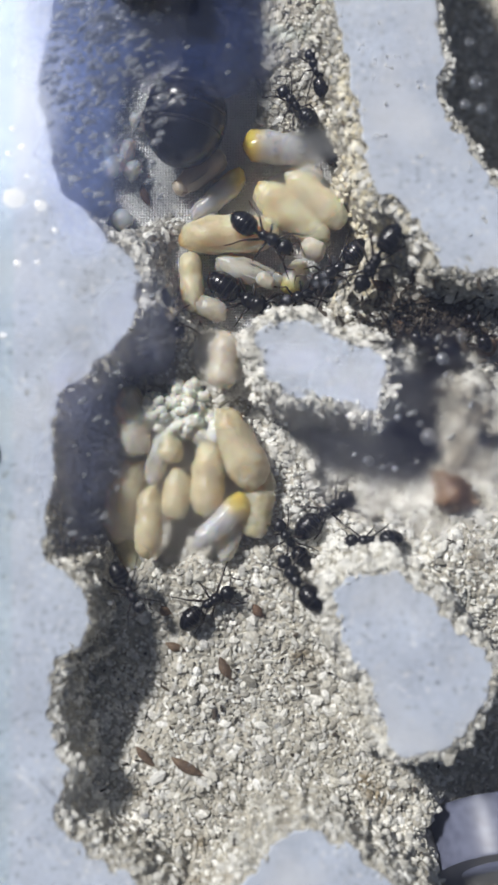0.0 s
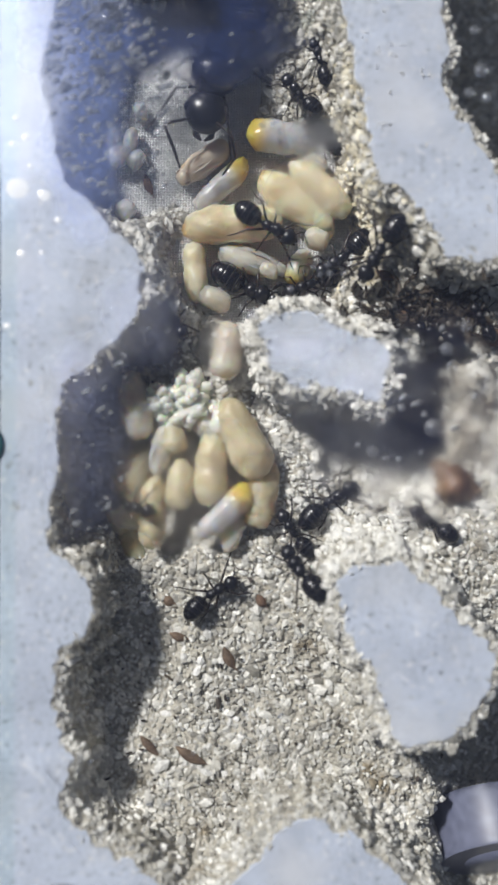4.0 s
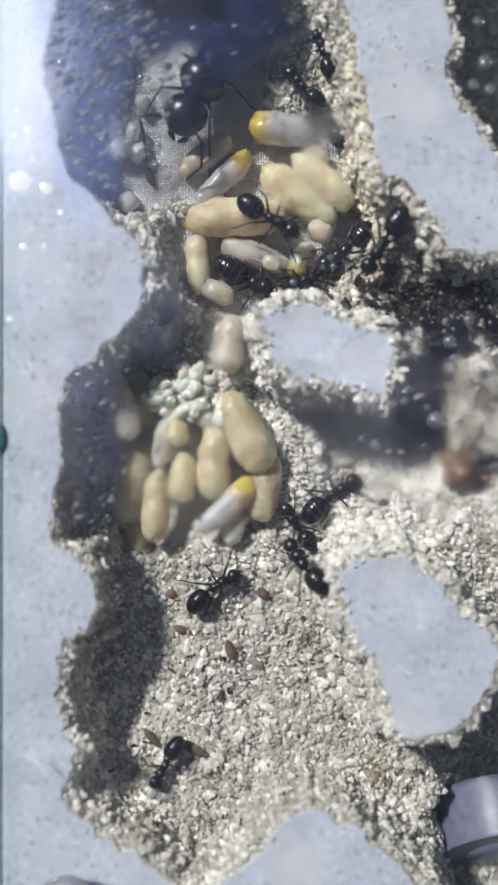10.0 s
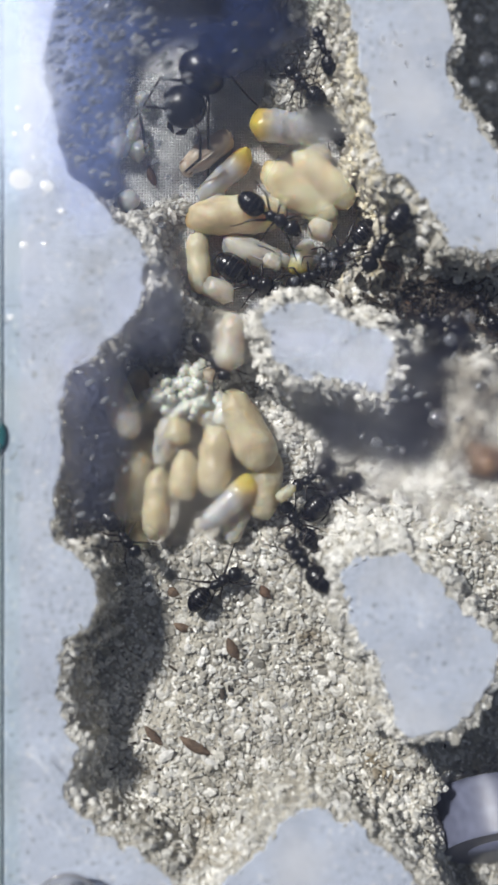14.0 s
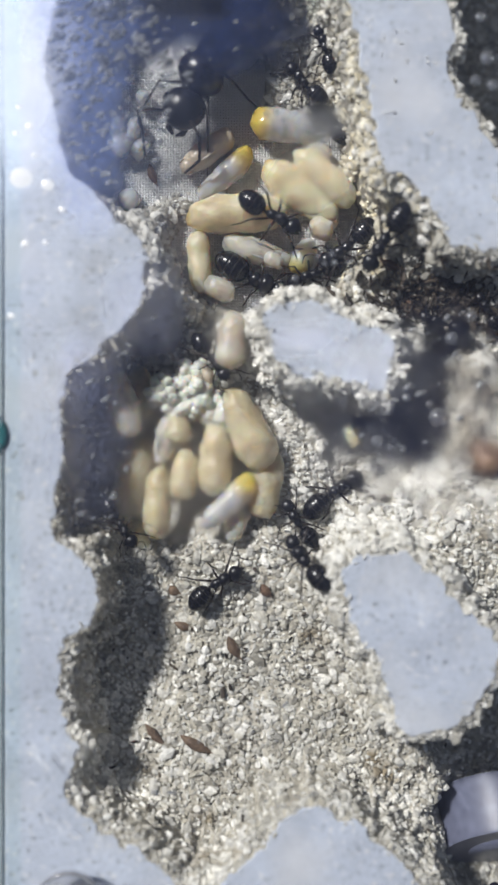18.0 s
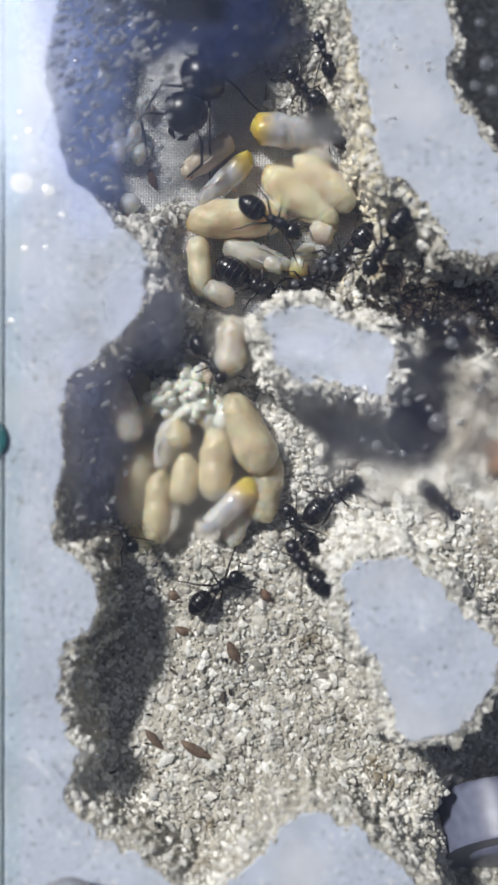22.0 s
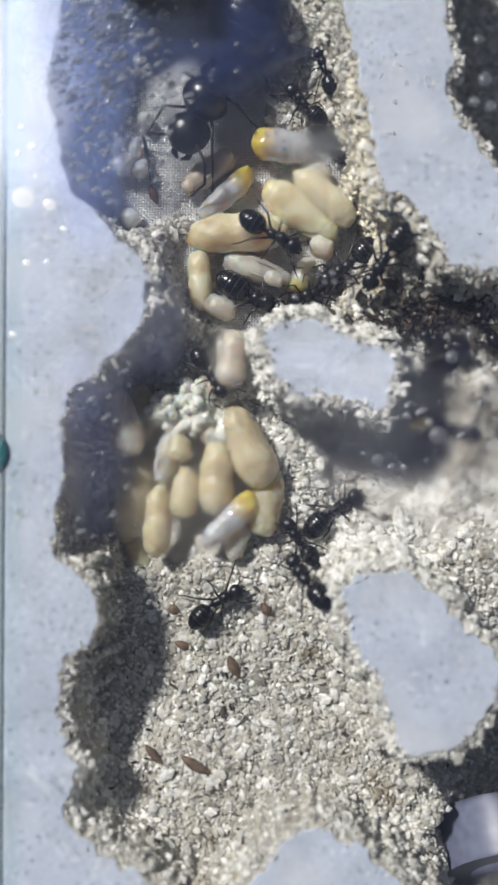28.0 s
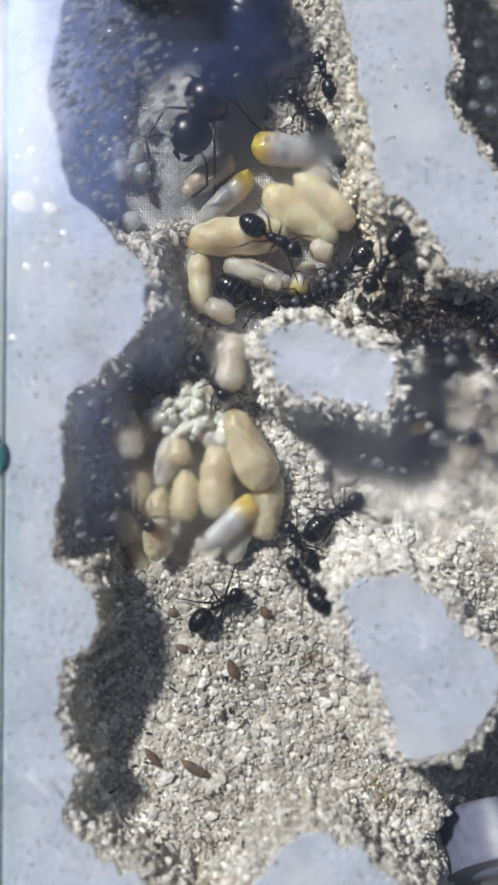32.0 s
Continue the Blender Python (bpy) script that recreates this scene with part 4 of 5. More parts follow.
scatter_pieces("shade_detritus", 190, shade_detritus_place, 6.5, M_SHADE_DIRT, "brown crumbs that darken the passage floor in place of shade", "litter", 12)


def floor_litter(rng):
    return settle(rng.uniform(120, 880, 900), rng.uniform(600, 1540, 900), 25, 999, 0.0005)


scatter_pieces("dark_specks", 260, floor_litter, 4, M_DARKBIT, "small dark specks strewn over the sand", "litter", 4)


# ---- water on the glass, fittings round the pane ----
def dome_mesh(name, flat, mat, sides=16):
    bm = bmesh.new()
    loops = []
    for i in range(7):
        a = math.pi / 2 * i / 6
        r = max(math.cos(a), 0.02)
        loops.append([Vector((r * math.cos(2 * math.pi * k / sides), r * math.sin(2 * math.pi * k / sides), -flat * math.sin(a))) for k in range(sides)])
    rings(bm, [list(reversed(lp)) for lp in loops])
    me = bpy.data.meshes.new(name)
    bm.to_mesh(me)
    bm.free()
    me.polygons.foreach_set("use_smooth", np.ones(len(me.polygons), bool))
    me.materials.append(mat)
    return me


def build_drops():
    big = dome_mesh("water_drop", 0.35, M_DROP)
    for u, v, r in ((195, 8, 30),
                    (862, 102, 13), (842, 142, 10), (872, 150, 10), (850, 30, 9), (776, 740, 17), (668, 782, 11), (800, 600, 12),
                    (835, 560, 11), (720, 705, 8), (472, 203, 6), (490, 199, 6), (503, 214, 5), (503, 227, 6), (550, 229, 7), (588, 450, 6), (563, 454, 5),
                    # The drop at (453, 540) stands in for a clear faceted crumb.
                    (575, 467, 5), (592, 465, 6), (617, 465, 5), (523, 493, 6), (222, 166, 7), (453, 540, 9), (714, 796, 6), (690, 794, 5), (760, 716, 7)):
        drop = new("water_drop", big)
        drop.parent = pane
        drop.matrix_world = Matrix.Translation(spot(u, v, 0.08)) @ Matrix.Diagonal((r * U, r * U, r * U * 0.8, 1))
    # Flat white discs paint blurred bright glints on the glass.
    glint = dome_mesh("painted_glint", 0.1, M_GLINT)
    for u, v, r in ((37, 315, 20), (85, 328, 11), (28, 236, 6), (52, 224, 7), (44, 432, 7), (20, 560, 6), (80, 430, 5), (60, 276, 5), (34, 190, 6), (110, 372, 6)):
        mark = new("painted_glint", glint)
        mark.parent = pane
        mark.matrix_world = Matrix.Translation(spot(u, v, 2.14)) @ Matrix.Diagonal((r * U, r * U * 0.9, 0.00004, 1))
        mark.visible_shadow = False
    rng = np.random.RandomState(8)
    verts, faces, total = [], [], 0
    small = dome_mesh("fine_drop", 0.32, M_BEAD, 10)
    co = np.array([p.co for p in small.vertices])
    poly = [list(p.vertices) for p in small.polygons]
    spots = []
    while len(spots) < 1100:
        u, v = rng.uniform(60, 490), rng.uniform(-60, 420)
        if rng.rand() < math.exp(-((u - 140) / 150) ** 2 - ((v - 60) / 200) ** 2) * (0.35 if u > 300 else 1):
            spots.append((u, v, min(rng.lognormal(math.log(2.4), 0.65), 9.0)))
    for _ in range(220):
        spots.append((rng.normal(165, 50), rng.uniform(420, 960), min(rng.lognormal(math.log(1.7), 0.6), 6.0)))
    for _ in range(26):
        spots.append((rng.uniform(120, 560), rng.uniform(640, 1460), rng.lognormal(math.log(3.0), 0.4)))
    for _ in range(24):
        spots.append((rng.uniform(640, 860), rng.uniform(560, 820), rng.lognormal(math.log(3.6), 0.4)))
    spots = [q for q in spots if not (300 < q[0] < 640 and 180 < q[1] < 560 or 245 < q[0] < 500 and 580 < q[1] < 980 or q[0] < 110 and q[1] > 400)]
    face = outline_distance(np.array([q[0] for q in spots]), np.array([q[1] for q in spots]))
    spots = [q for q, d in zip(spots, face) if d > 8]
    for u, v, r in spots:
        turn = rng.normal(0.5, 0.25)
        p = co * r * U * np.array([rng.uniform(1.1, 1.8), 0.75, 1.2])
        p = np.stack([p[:, 0] * math.cos(turn) - p[:, 1] * math.sin(turn), p[:, 0] * math.sin(turn) + p[:, 1] * math.cos(turn), p[:, 2]], -1)
        p = p + np.array(spot(u, v, 0.08))
        verts.append(p)
        faces += [[i + total for i in f] for f in poly]
        total += len(co)
    me = bpy.data.meshes.new("condensation")
    me.from_pydata(np.concatenate(verts).tolist(), [], faces)
    me.polygons.foreach_set("use_smooth", np.ones(len(faces), bool))
    me.materials.append(M_BEAD)
    me.update()
    tagged(new("condensation", me), "fine water droplets beaded on the glass", "droplets", kind="stuff")


build_drops()


def lathe_up(bm, profile, sides=40, close=True):
    """profile: (radius, z) pairs turned about the z axis."""
    rings(bm, [[Vector((r * math.cos(2 * math.pi * k / sides), r * math.sin(2 * math.pi * k / sides), z)) for k in range(sides)] for r, z in profile], close)


def build_button():
    bm = bmesh.new()
    R = 43 * U
    lathe_up(bm, [(R * 0.9, 0), (R * 0.9, 0.00005), (R * 0.7, 0.00007), (R * 0.05, 0.00008)])
    ob = mesh_object("teal_disc", bm, M_TEAL)
    ob.location = spot(-26, 772, 0.0)
    bm = bmesh.new()
    lathe_up(bm, [(R * 0.9, 0.00006), (R, 0.00005), (R, 0.0), (R * 0.9, 0.0)], close=False)
    part("rim", bm, M_DARK_BLUE, ob, "dark rim")
    tagged(ob, "dark teal round disc under the pane's edge", "disc")


def build_bumper():
    R = 60 * U
    bm = bmesh.new()
    lathe_up(bm, [(R * 0.86, 0.00005), (R * 0.86, 0.0006), (R * 0.7, 0.0012), (R * 0.4, 0.0016), (R * 0.03, 0.0017)])
    ob = mesh_object("clear_bumper", bm, M_DROP)
    ob.location = spot(122, 1602, 2.15)
    bm = bmesh.new()
    prof = [(R * (0.95 + 0.05 * math.cos(a)), 0.0003 + 0.0003 * math.sin(a)) for a in [2 * math.pi * i / 10 for i in range(11)]]
    lathe_up(bm, prof, close=False)
    part("rim", bm, M_BUMPER, ob, "grey rim")
    tagged(ob, "clear round bumper stuck on the glass", "bumper")


def build_tube():
    """A vinyl tube that enters the chamber from below, its mouth tilted up."""
    R, bore, long = 133 * U, 82 * U, 0.0062
    sides = 48
    ring = lambda r, z: [Vector((r * math.cos(2 * math.pi * k / sides), r * math.sin(2 * math.pi * k / sides), z)) for k in range(sides)]
    root = new("vinyl_tube")
    bm = bmesh.new()
    rings(bm, [ring(R, -long), ring(R, -0.0003), ring(R * 0.985, 0)], close=False)
    part("wall", bm, M_VINYL, root)
    bm = bmesh.new()
    rings(bm, [ring(R * 0.985, 0), ring(bore * 1.02, 0.0001)], close=False)
    part("mouth", bm, M_VINYL_DARK, root, "dark cut mouth of the tube")
    bm = bmesh.new()
    rings(bm, [ring(bore * 1.02, 0.0001), ring(bore, -0.0004), ring(bore, -0.004), ring(0.1 * bore, -0.0045)])
    part("bore", bm, M_VINYL, root)
    root.matrix_world = Matrix.Translation(spot(904, 1500, -11.0)) @ pose(0, 0, 0, 51, 0, 4)
    tagged(root, "bluish clear vinyl tube entering the sandy chamber", "tube")


def build_scratches():
    for u, v, du, dv, w in ((44, 1318, 36, 46, 1.2), (52, 1312, 20, 30, 0.8), (66, 1340, 26, 30, 0.8), (30, 1425, 30, 14, 0.7), (90, 1450, 30, 36, 0.8),
                            (700, 1180, 22, -8, 0.7), (560, 620, 16, 10, 0.7)):
        bm = bmesh.new()
        a, b = spot(u, v, 2.12), spot(u + du, v + dv, 2.12)
        d = (b - a)
        side = Vector((-d.y, d.x, 0)).normalized() * w * U
        mid = (a + b) / 2 + side * 1.5
        lift = Vector((0, 0, 0.00001))
        lo = [bm.verts.new(p) for p in (a, mid - side, b, mid + side)]
        hi = [bm.verts.new(p + lift) for p in (a, mid - side, b, mid + side)]
        bm.faces.new(hi)
        bm.faces.new(list(reversed(lo)))
        for i in range(4):
            bm.faces.new((lo[i], lo[(i + 1) % 4], hi[(i + 1) % 4], hi[i]))
        part("scratch", bm, M_SCRATCH, pane, "fine pale scratch", smooth=False)


build_scratches()
build_button()
build_bumper()
build_tube()


def build_surroundings():
    # Dark strip added to draw the dark line along the glass edge.
    bm = bmesh.new()
    lo, hi = spot(1.5, 1740), spot(8.6, -120)
    slab_box(bm, (lo.x, lo.y, -0.028), (hi.x, hi.y, -0.0003))
    tagged(mesh_object("edge_strip", bm, M_DARK_BLUE, smooth=False), "dark blue-green strip added for the dark line at the glass edge", "rail", kind="structure")
    # Unseen block added out of view; its shadow darkens the upper chamber.
    bm = bmesh.new()
    slab_box(bm, ((170 - 441) * U, (784 + 75) * U, 0.0022), ((292 - 441) * U, (784 + 460) * U, 0.0085))
    bmesh.ops.bevel(bm, geom=bm.edges[:], offset=0.0004, segments=2, affect="EDGES")
    tagged(mesh_object("shade_block", bm, M_DARK_BLUE, smooth=False), "unseen dark block added to shade the upper chamber", "clip", kind="structure")
    bm = bmesh.new()
    slab_box(bm, (-0.6, -0.6, -0.050), (0.6, 0.6, -0.028))
    tagged(mesh_object("table_top", bm, M_TABLE, smooth=False), "plain grey table under the nest block", "table", kind="structure")


build_surroundings()


# ---- larger pale stones along the rims, each its own piece ----
def build_stones():
    meshes = []
    for k in range(8):
        c, f = grain_template(80 + k)
        me = bpy.data.meshes.new("stone")
        me.from_pydata(c.tolist(), [], f.tolist())
        me.polygons.foreach_set("use_smooth", np.zeros(len(f), bool))
        me.materials.append(M_RIM)
        meshes.append(me)
    rng = np.random.RandomState(17)
    us, vs = rng.uniform(60, 900, 9000), rng.uniform(-40, 1580, 9000)
    h, s = ground_height(us, vs)
    made = []
    for u, v, z, d in zip(us, vs, h, s):
        if len(made) >= 290:
            break
        if not 3 < d < 22 or sheer_bank(u, v) > 0.5 or any((u - a) ** 2 + (v - b) ** 2 < 200 for a, b in made):
            continue
        made.append((u, v))
        r = rng.uniform(5, 9) * U
        ob = new("stone", meshes[len(made) % 8])
        ob.parent = ground
        ob.matrix_world = (Matrix.Translation(((u - 441) * U, (784 - v) * U, min(z / 1000 + 0.2 * r, -0.9 * r)))
                           @ pose(0, 0, 0, *rng.uniform(-40, 40, 2), rng.uniform(0, 360)) @ Matrix.Diagonal((r, r, r, 1)))


build_stones()



def rim_place(rng):
    return settle(rng.uniform(40, 940, 9000), rng.uniform(-60, 1600, 9000), 3, 28, 0.0001, 0.00045)


scatter_pieces("rim_grains", 2200, rim_place, 5.2, M_RIM_MIX, "pale crumbly grains along the chamber rims", "sand", 6)


def wall_place(rng):
    """Places on the steep bank, below its edge."""
    u, v = rng.uniform(60, 330, 40000), rng.uniform(380, 1140, 40000)
    h, s = ground_height(u, v)
    keep = (s > 9) & (s < 34) & (sheer_bank(u, v) > 0.5)
    return np.stack([(u[keep] - 441) * U, (784 - v[keep]) * U, np.minimum(h[keep] / 1000, -0.0012)], -1)


scatter_pieces("wall_grains", 2600, wall_place, 5.5, M_GRAIN, "rough mineral grains on the steep shaded bank", "sand", 15)


def edge_place(rng):
    """Places on the upper edge of the steep bank."""
    u, v = rng.uniform(60, 330, 40000), rng.uniform(380, 1140, 40000)
    h, s = ground_height(u, v)
    keep = (s > -3) & (s < 7) & (sheer_bank(u, v) > 0.3)
    return np.stack([(u[keep] - 441) * U, (784 - v[keep]) * U, np.minimum(h[keep] / 1000, -0.0003)], -1)


scatter_pieces("edge_grains", 900, edge_place, 4.2, M_RIM_MIX, "pale grains on the edge of the steep bank", "sand", 16)


def crumb_place(rng):
    return settle(rng.uniform(40, 940, 30000), rng.uniform(-60, 1600, 30000), -5, 8, 0.0, 0.0002)


scatter_pieces("rim_crumbs", 2800, crumb_place, 3.2, M_RIM_MIX, "fine pale crumbs at the plaster edges", "sand", 7)


def crust_place(rng):
    u = np.concatenate([rng.uniform(440, 720, 6000), rng.uniform(580, 720, 3000)])
    v = np.concatenate([rng.uniform(500, 720, 6000), rng.uniform(960, 1320, 3000)])
    return rng.permutation(settle(u, v, -7, 20, 0.0002, 0.0003))


scatter_pieces("white_crust", 1500, crust_place, 4.6, M_WHITE_GRAIN, "white crumbly crust round the plaster islands", "sand", 14)


def face_crumbs(rng):
    """Small clusters of crumbs pressed between plaster and glass."""
    out = []
    for u, v, reach, n in ((704, 78, 14, 9), (716, 60, 8, 5), (762, 106, 10, 7), (690, 198, 12, 6), (660, 44, 10, 6), (866, 345, 18, 22), (760, 240, 7, 5),
                           (610, 604, 12, 6), (535, 632, 10, 6), (815, 1250, 12, 14), (800, 1246, 8, 7), (172, 1498, 6, 5), (60, 560, 8, 4), (40, 430, 10, 4),
                           (175, 440, 10, 4), (720, 30, 10, 5), (700, 140, 8, 3), (648, 1020, 10, 4), (755, 1010, 12, 6), (560, 1480, 10, 4), (32, 312, 9, 30), (14, 560, 6, 6), (58, 398, 6, 6), (680, 65, 6, 5), (655, 45, 6, 4), (676, 93, 6, 4), (718, 110, 5, 4), (757, 108, 9, 9), (693, 200, 8, 7),
                           (758, 232, 6, 6), (846, 250, 10, 9), (690, 0, 7, 5), (735, -25, 7, 5), (862, 375, 8, 8)):
        for _ in range(n):
            p = spot(u + rng.normal(0, reach * 0.6), v + rng.normal(0, reach * 0.5))
            out.append((p.x, p.y, rng.uniform(-0.00010, -0.00002)))
    return out


scatter_pieces("face_crumbs", 400, face_crumbs, 2.2, M_WHITE_GRAIN, "tiny crumbs pressed between plaster and glass", "crumbs", 9)

# ---- what moves: time, head or front end (u, v), tail or back end (u, v) ----
RUNNER = [(0, 972, 1362, 1061, 1391), (5, 966, 1383, 1055, 1413), (5.5, 805, 1335, 895, 1363), (5.8, 695, 1304, 785, 1331),
    (6, 669, 1300, 752, 1321), (6.2, 605, 1244, 681, 1299), (6.4, 520, 1210, 602, 1258), (6.6, 431, 1167, 517, 1219),
    (6.8, 363, 1167, 445, 1208), (7, 285, 1148, 355, 1202), (7.2, 299, 1110, 337, 1189), (7.4, 303, 1085, 317, 1170),
    (7.6, 303, 1088, 319, 1172), (7.8, 301, 1091, 326, 1171), (8, 294, 1101, 336, 1186), (8.2, 294, 1131, 359, 1191),
    (8.4, 287, 1179, 366, 1175), (8.6, 284, 1220, 356, 1172), (8.8, 284, 1237, 353, 1182), (9, 271, 1267, 353, 1210),
    (9.2, 277, 1287, 333, 1221), (9.4, 303, 1327, 329, 1245), (9.6, 273, 1371, 335, 1301), (9.8, 243, 1333, 333, 1324),
    (10, 277, 1378, 323, 1298), (10.2, 353, 1393, 315, 1306), (10.4, 431, 1366, 335, 1312), (10.6, 486, 1286, 401, 1314),
    (10.8, 544, 1297, 446, 1277), (11, 652, 1297, 552, 1267), (11.2, 726, 1365, 636, 1310), (11.4, 767, 1397, 678, 1335),
    (11.6, 772, 1431, 708, 1350), (11.8, 822, 1441, 740, 1353), (12.2, 860, 1527, 820, 1436), (12.6, 889, 1646, 873, 1558),
    (14.6, 891, 1658, 875, 1570), (15.2, 941, 1679, 866, 1639), (15.8, 921, 1649, 931, 1734), (16.2, 880, 1589, 900, 1669),
    (16.5, 848, 1489, 880, 1561), (17, 815, 1480, 862, 1546), (17.15, 806, 1492, 876, 1474), (17.3, 816, 1508, 852, 1432),
    (17.5, 850, 1512, 812, 1432), (17.7, 866, 1550, 838, 1470), (17.95, 888, 1650, 872, 1562), (32, 881, 1609, 866, 1524)]
LEFT = [(0, 271, 1048, 217, 959), (0.5, 289, 1062, 218, 974), (1, 283, 1057, 212, 978), (1.5, 292, 1070, 218, 984),
    (2, 311, 1089, 226, 1005), (2.5, 315, 1017, 221, 977), (3, 304, 957, 205, 941), (3.5, 294, 935, 199, 926),
    (5.5, 218, 732, 184, 642), (6.5, 220, 739, 189, 649), (7.5, 179, 761, 167, 671), (8.5, 174, 850, 159, 762),
    (9.5, 193, 889, 163, 804), (10.5, 213, 950, 181, 865), (11.5, 252, 981, 189, 904), (14.5, 249, 980, 188, 903),
    (16.5, 257, 998, 200, 915), (17.5, 240, 965, 190, 885), (19.5, 238, 962, 190, 882), (20.5, 235, 945, 185, 865),
    (21.5, 240, 965, 190, 885), (23.5, 243, 963, 193, 883), (24.5, 248, 970, 195, 890), (25.5, 225, 960, 178, 880),
    (27.5, 189, 825, 162, 740), (28.5, 189, 761, 164, 671), (29.5, 164, 778, 157, 688), (30.5, 164, 852, 154, 762),
    (31.5, 229, 884, 174, 810), (32, 275, 902, 202, 830)]
RIGHT = [(0, 619, 922, 729, 917), (0.3, 624, 909, 736, 922), (0.6, 685, 889, 773, 953), (0.9, 713, 885, 764, 960),
    (1.2, 737, 870, 754, 956), (1.5, 731, 858, 749, 948), (1.8, 730, 852, 749, 946), (2.1, 736, 854, 740, 950),
    (2.4, 743, 859, 750, 957), (2.7, 675, 873, 760, 946), (3, 647, 897, 744, 929), (3.3, 664, 900, 761, 925),
    (3.5, 698, 895, 763, 945), (5.5, 836, 836, 927, 836), (6.5, 875, 831, 965, 818), (7.5, 850, 819, 940, 811),
    (9, 833, 808, 928, 808), (11, 852, 810, 947, 805), (12, 917, 811, 1007, 806), (12.8, 962, 817, 1052, 827),
    (14.4, 976, 813, 1067, 798), (14.9, 901, 799, 991, 789), (15.4, 821, 799, 906, 769), (16, 736, 784, 816, 744),
    (16.5, 735, 795, 690, 725), (19.6, 738, 800, 690, 725), (20, 768, 853, 708, 779), (20.5, 785, 875, 725, 800),
    (21, 790, 882, 732, 806), (21.5, 798, 900, 738, 823), (22, 815, 917, 735, 842), (22.5, 827, 939, 745, 857),
    (23, 831, 941, 747, 858), (23.5, 839, 955, 747, 868), (24, 821, 873, 698, 860), (24.5, 833, 854, 713, 870),
    (25, 845, 834, 745, 861), (25.5, 861, 810, 764, 840), (26.5, 889, 772, 799, 802), (27.5, 894, 760, 869, 840),
    (28, 879, 733, 949, 788), (28.5, 867, 736, 949, 711), (29.5, 865, 778, 947, 743), (32, 867, 774, 949, 742)]
QUEEN = [(0, 417, -62, 318, 270), (0.3, 417, -60, 317, 272), (0.6, 452, -30, 315, 260), (0.8, 476, 15, 302, 243),
    (1, 500, 84, 282, 228), (1.2, 510, 118, 250, 170), (1.5, 492, 158, 246, 54), (1.8, 473, 173, 276, -19),
    (2.1, 454, 192, 341, -79), (2.4, 410, 218, 407, -79), (2.7, 380, 222, 430, -75), (3, 375, 222, 440, -71),
    (3.5, 374, 227, 442, -66), (5.5, 305, 254, 478, -12), (6.5, 301, 249, 475, -14), (9, 310, 254, 477, -8),
    (11, 331, 247, 484, -13), (12, 352, 251, 495, -14), (13, 322, 239, 479, -21), (14.5, 312, 240, 475, -16),
    (17, 309, 242, 472, -14), (19, 311, 246, 474, -11), (20.5, 311, 246, 474, -11), (23, 314, 240, 475, -20),
    (25.5, 313, 238, 475, -23), (28, 316, 252, 477, -9), (32, 319, 248, 479, -14)]
CARRIED = [(0, 478, 850, 470, 880), (13, 480, 866, 470, 892), (13.9, 512, 868, 490, 882), (14.5, 560, 826, 538, 848), (16.5, 606, 790, 612, 825),
    (17.5, 615, 775, 640, 800), (18.5, 620, 740, 612, 785), (19.5, 630, 728, 598, 752), (20.5, 645, 722, 605, 738),
    (21.5, 680, 717, 640, 723), (22.5, 715, 701, 672, 709), (23.5, 718, 721, 672, 711), (24.5, 730, 710, 685, 706),
    (25.5, 740, 707, 693, 703), (27.5, 767, 716, 717, 720), (28.5, 769, 720, 719, 720), (32, 767, 718, 719, 720)]
CARRIER = [(0, 705, 725, 785, 765), (12.8, 700, 740, 780, 782), (13.4, 590, 812, 665, 762), (13.9, 516, 866, 592, 818), (14.5, 562, 824, 636, 778), (16.5, 620, 785, 690, 745),
    (17.5, 630, 770, 705, 740), (18.5, 625, 735, 700, 720), (19.5, 630, 728, 715, 735), (20.5, 640, 724, 725, 745),
    (22.5, 710, 701, 790, 744), (23.5, 715, 721, 800, 748), (25.5, 735, 707, 825, 730), (27.5, 761, 718, 849, 740),
    (32, 764, 719, 849, 742)]
NECK = [(0, 332, 555, 298, 485), (7.5, 322, 581, 288, 511), (8.5, 307, 547, 279, 476), (9, 305, 540, 277, 467),
    (9.5, 305, 555, 279, 481), (10, 295, 569, 283, 489), (10.3, 289, 606, 285, 524), (10.6, 324, 627, 287, 550),
    (10.9, 374, 633, 324, 567), (11.2, 388, 641, 344, 573), (11.5, 402, 656, 352, 586), (14.5, 406, 674, 347, 592),
    (19, 403, 674, 345, 594), (25, 394, 669, 344, 589), (32, 399, 670, 347, 590)]
BIT = [(0, 321, 532, 309, 508), (7.5, 311, 558, 299, 534), (8.5, 300, 524, 288, 500), (9, 312, 566, 300, 540),
    (9.5, 315, 582, 303, 549), (10, 297, 597, 293, 565), (10.3, 289, 636, 285, 604), (10.6, 327, 651, 310, 625),
    (10.9, 362, 651, 344, 625), (11.2, 384, 647, 366, 623), (11.5, 390, 658, 374, 634), (14.5, 377, 673, 365, 648),
    (19, 374, 677, 362, 652), (25, 377, 667, 365, 641), (32, 379, 666, 367, 640)]
MOVED = [(0, 236, 655, 261, 771), (3.5, 236, 641, 259, 761), (5.5, 224, 642, 251, 757), (6.5, 213, 644, 245, 759),
    (7.5, 200, 656, 232, 771), (32, 204, 657, 234, 774)]
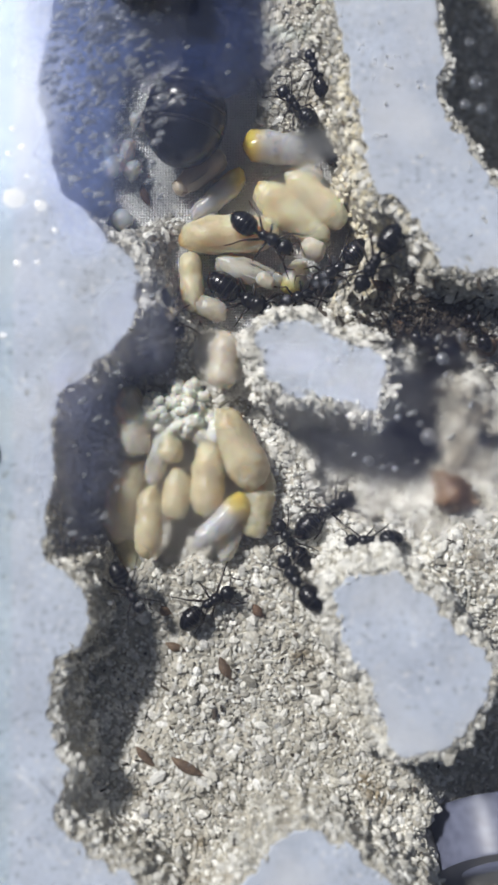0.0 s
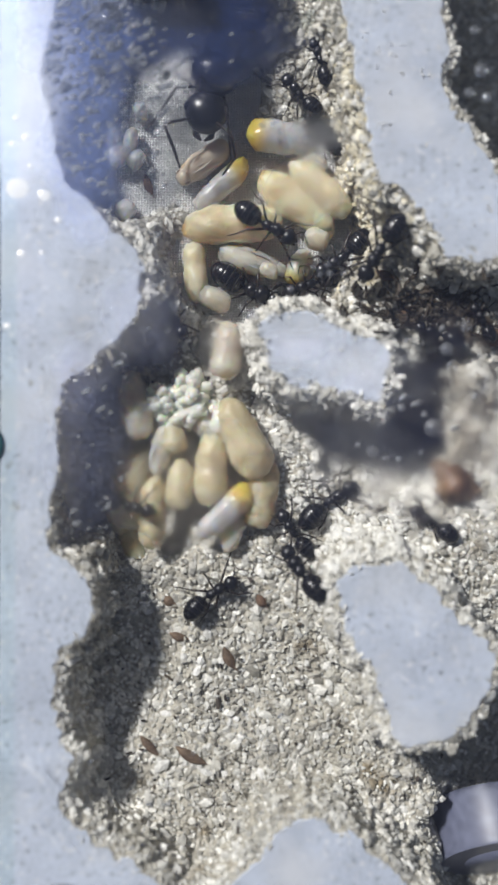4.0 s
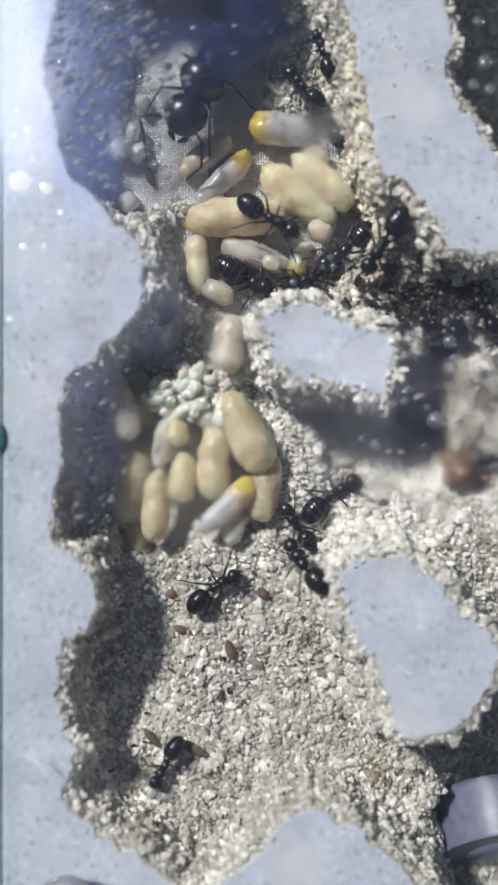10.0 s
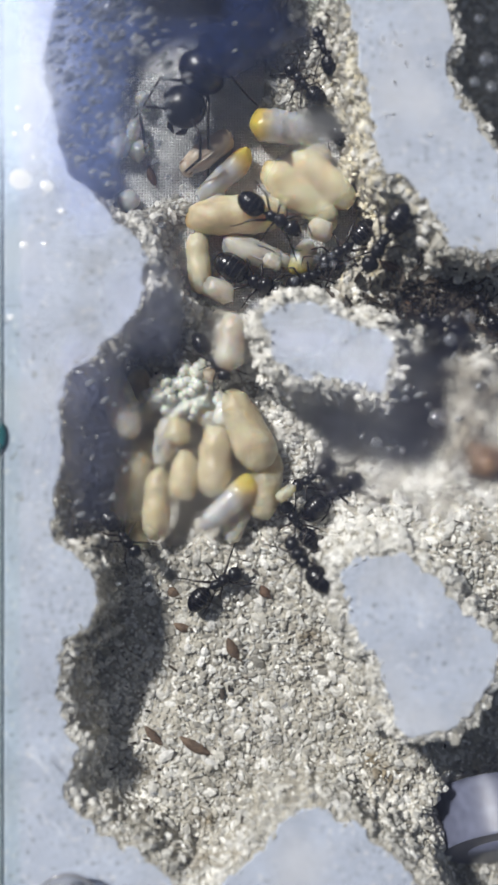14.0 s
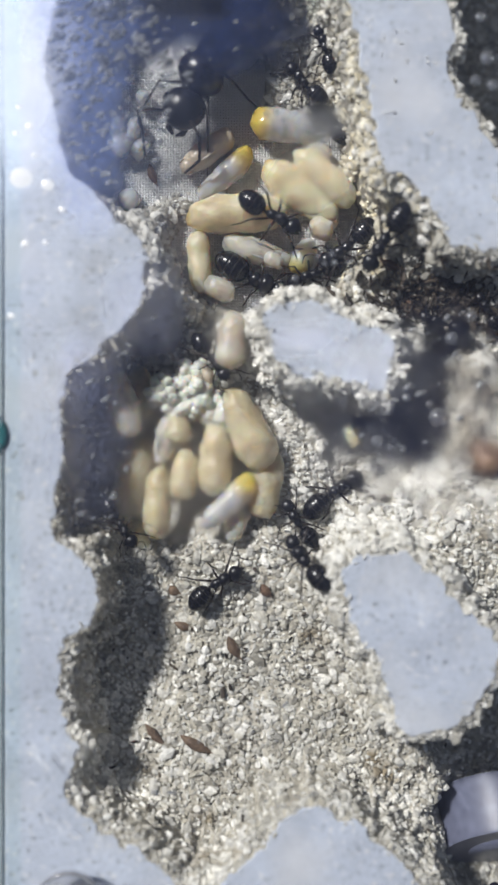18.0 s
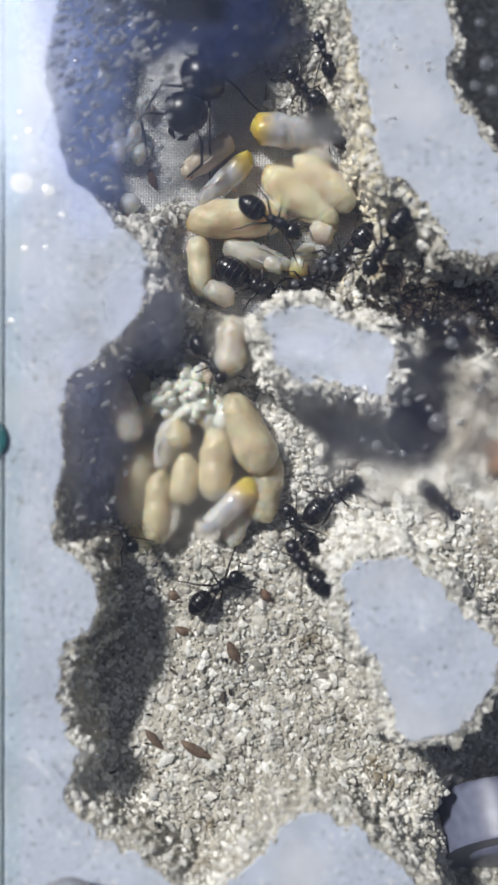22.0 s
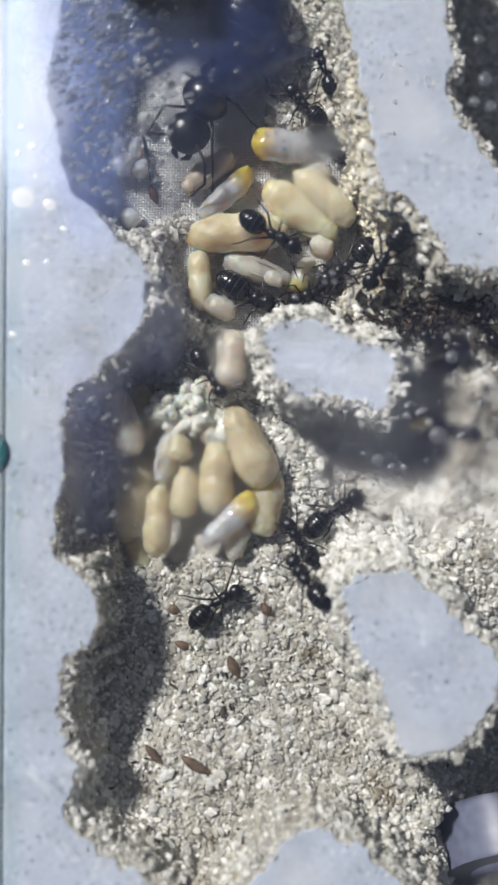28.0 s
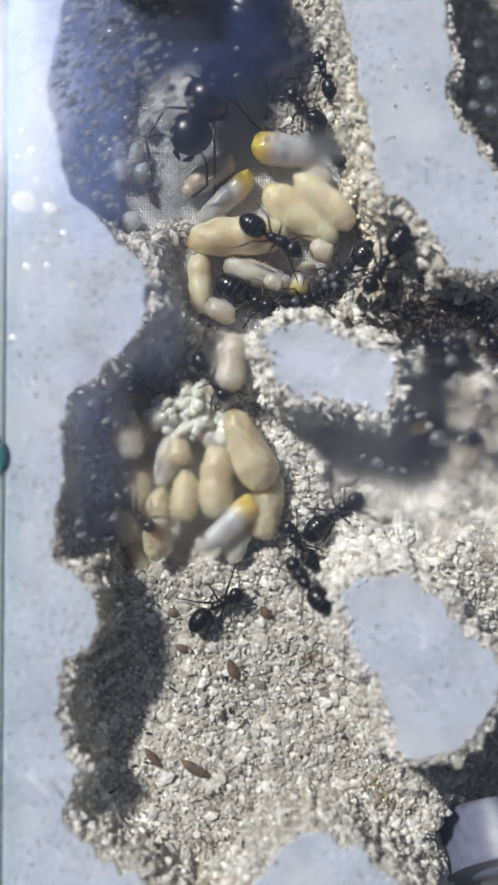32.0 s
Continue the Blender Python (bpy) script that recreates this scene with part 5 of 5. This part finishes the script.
HUSK = [(0, 785, 820, 845, 860), (6, 780, 822, 840, 857), (9, 781, 818, 843, 853), (11, 802, 810, 862, 840),
    (13, 826, 802, 891, 837), (16.5, 830, 800, 895, 840), (20.5, 830, 795, 895, 835), (21.5, 838, 795, 900, 835),
    (22.5, 900, 789, 960, 819), (25.5, 959, 775, 1019, 795), (32, 959, 762, 1019, 782)]
EDGE = [(0, 854, 735, 936, 755), (1, 850, 736, 934, 761), (1.8, 867, 749, 952, 774), (2.4, 901, 767, 981, 787),
    (5.5, 967, 786, 1047, 806), (32, 959, 762, 1039, 782)]


def ant_walk(ant, track, z=None, steps=(), pace=0.2):
    """Key an ant along its track; in the spans of steps its legs swing by turns."""
    rows = []
    for t, a, b, c, d in track:
        ground_z = foot_height((a, b), (c, d))
        m, _ = ant_pose((a, b), (c, d), -6.2 if a > 780 and b > 1420 else ground_z if z is None else max(z, min(ground_z, -2.6)))
        rows.append((t, m))
    walk(ant, rows)
    legs = [o for o in ant.children if o.name.startswith("leg")]
    for k, leg in enumerate(legs):
        rest = Matrix.Translation(leg.location)
        side, phase = (-1) ** (k + 1), 1 if k in (0, 3, 4) else -1
        keys = [(0.0, rest)]
        for start, end in steps:
            n = max(2, int((end - start) / pace))
            for i in range(n + 1):
                t = start + (end - start) * i / n
                swing = 0 if i in (0, n) else phase * (1 if i % 2 else -1)
                keys.append((t, rest @ pose(0, 0, 0, side * 7 * (swing + abs(swing)) / 2, 0, side * 17 * swing)))
        keys = [keys[0]] + [q for q in keys[1:] if q[0] > 0] + [(32.0, rest)]
        if steps:
            walk(leg, keys)


def lie_walk(ob, track, z=None, lift=0.6):
    rows = []
    for t, a, b, c, d in track:
        resting = on_ground((a + c) / 2, (b + d) / 2, lift).z * 1000
        level = z(t) if callable(z) else z
        zz = resting if z is None else max(level, min(resting, -2.6))
        rows.append((t, lie_between((a, b), (c, d), zz)[0]))
    walk(ob, rows)


def motions():
    ant_walk(runner, RUNNER, steps=((5.4, 12.4),))
    ant_walk(left_ant, LEFT, -5.3, steps=((0.1, 3.4), (3.6, 5.4), (7.0, 11.4), (25.0, 29.4), (30.4, 31.8)))
    ant_walk(right_ant, RIGHT, steps=((0.1, 3.4), (3.5, 5.4), (14.4, 16.4), (19.6, 22.4), (23.5, 27.8)))
    ant_walk(edge_ant, EDGE, steps=((1.4, 5.0),))
    ant_walk(carrier, CARRIER, -8.8, steps=((12.8, 27.4),), pace=0.3)
    ant_walk(neck_ant, NECK, -5.2, steps=((8.4, 11.6),))
    ant_walk(queen, QUEEN, MESH_TOP, steps=((0.2, 3.2), (3.6, 5.4)), pace=0.3)
    lie_walk(carried_larva, CARRIED, lambda t: -7.4 if t < 13.5 else -5.0)
    lie_walk(tan_bit, BIT, -4.6, 0.8)
    lie_walk(moved_cocoon, MOVED, -7.0)
    lie_walk(big_husk, HUSK)


motions()
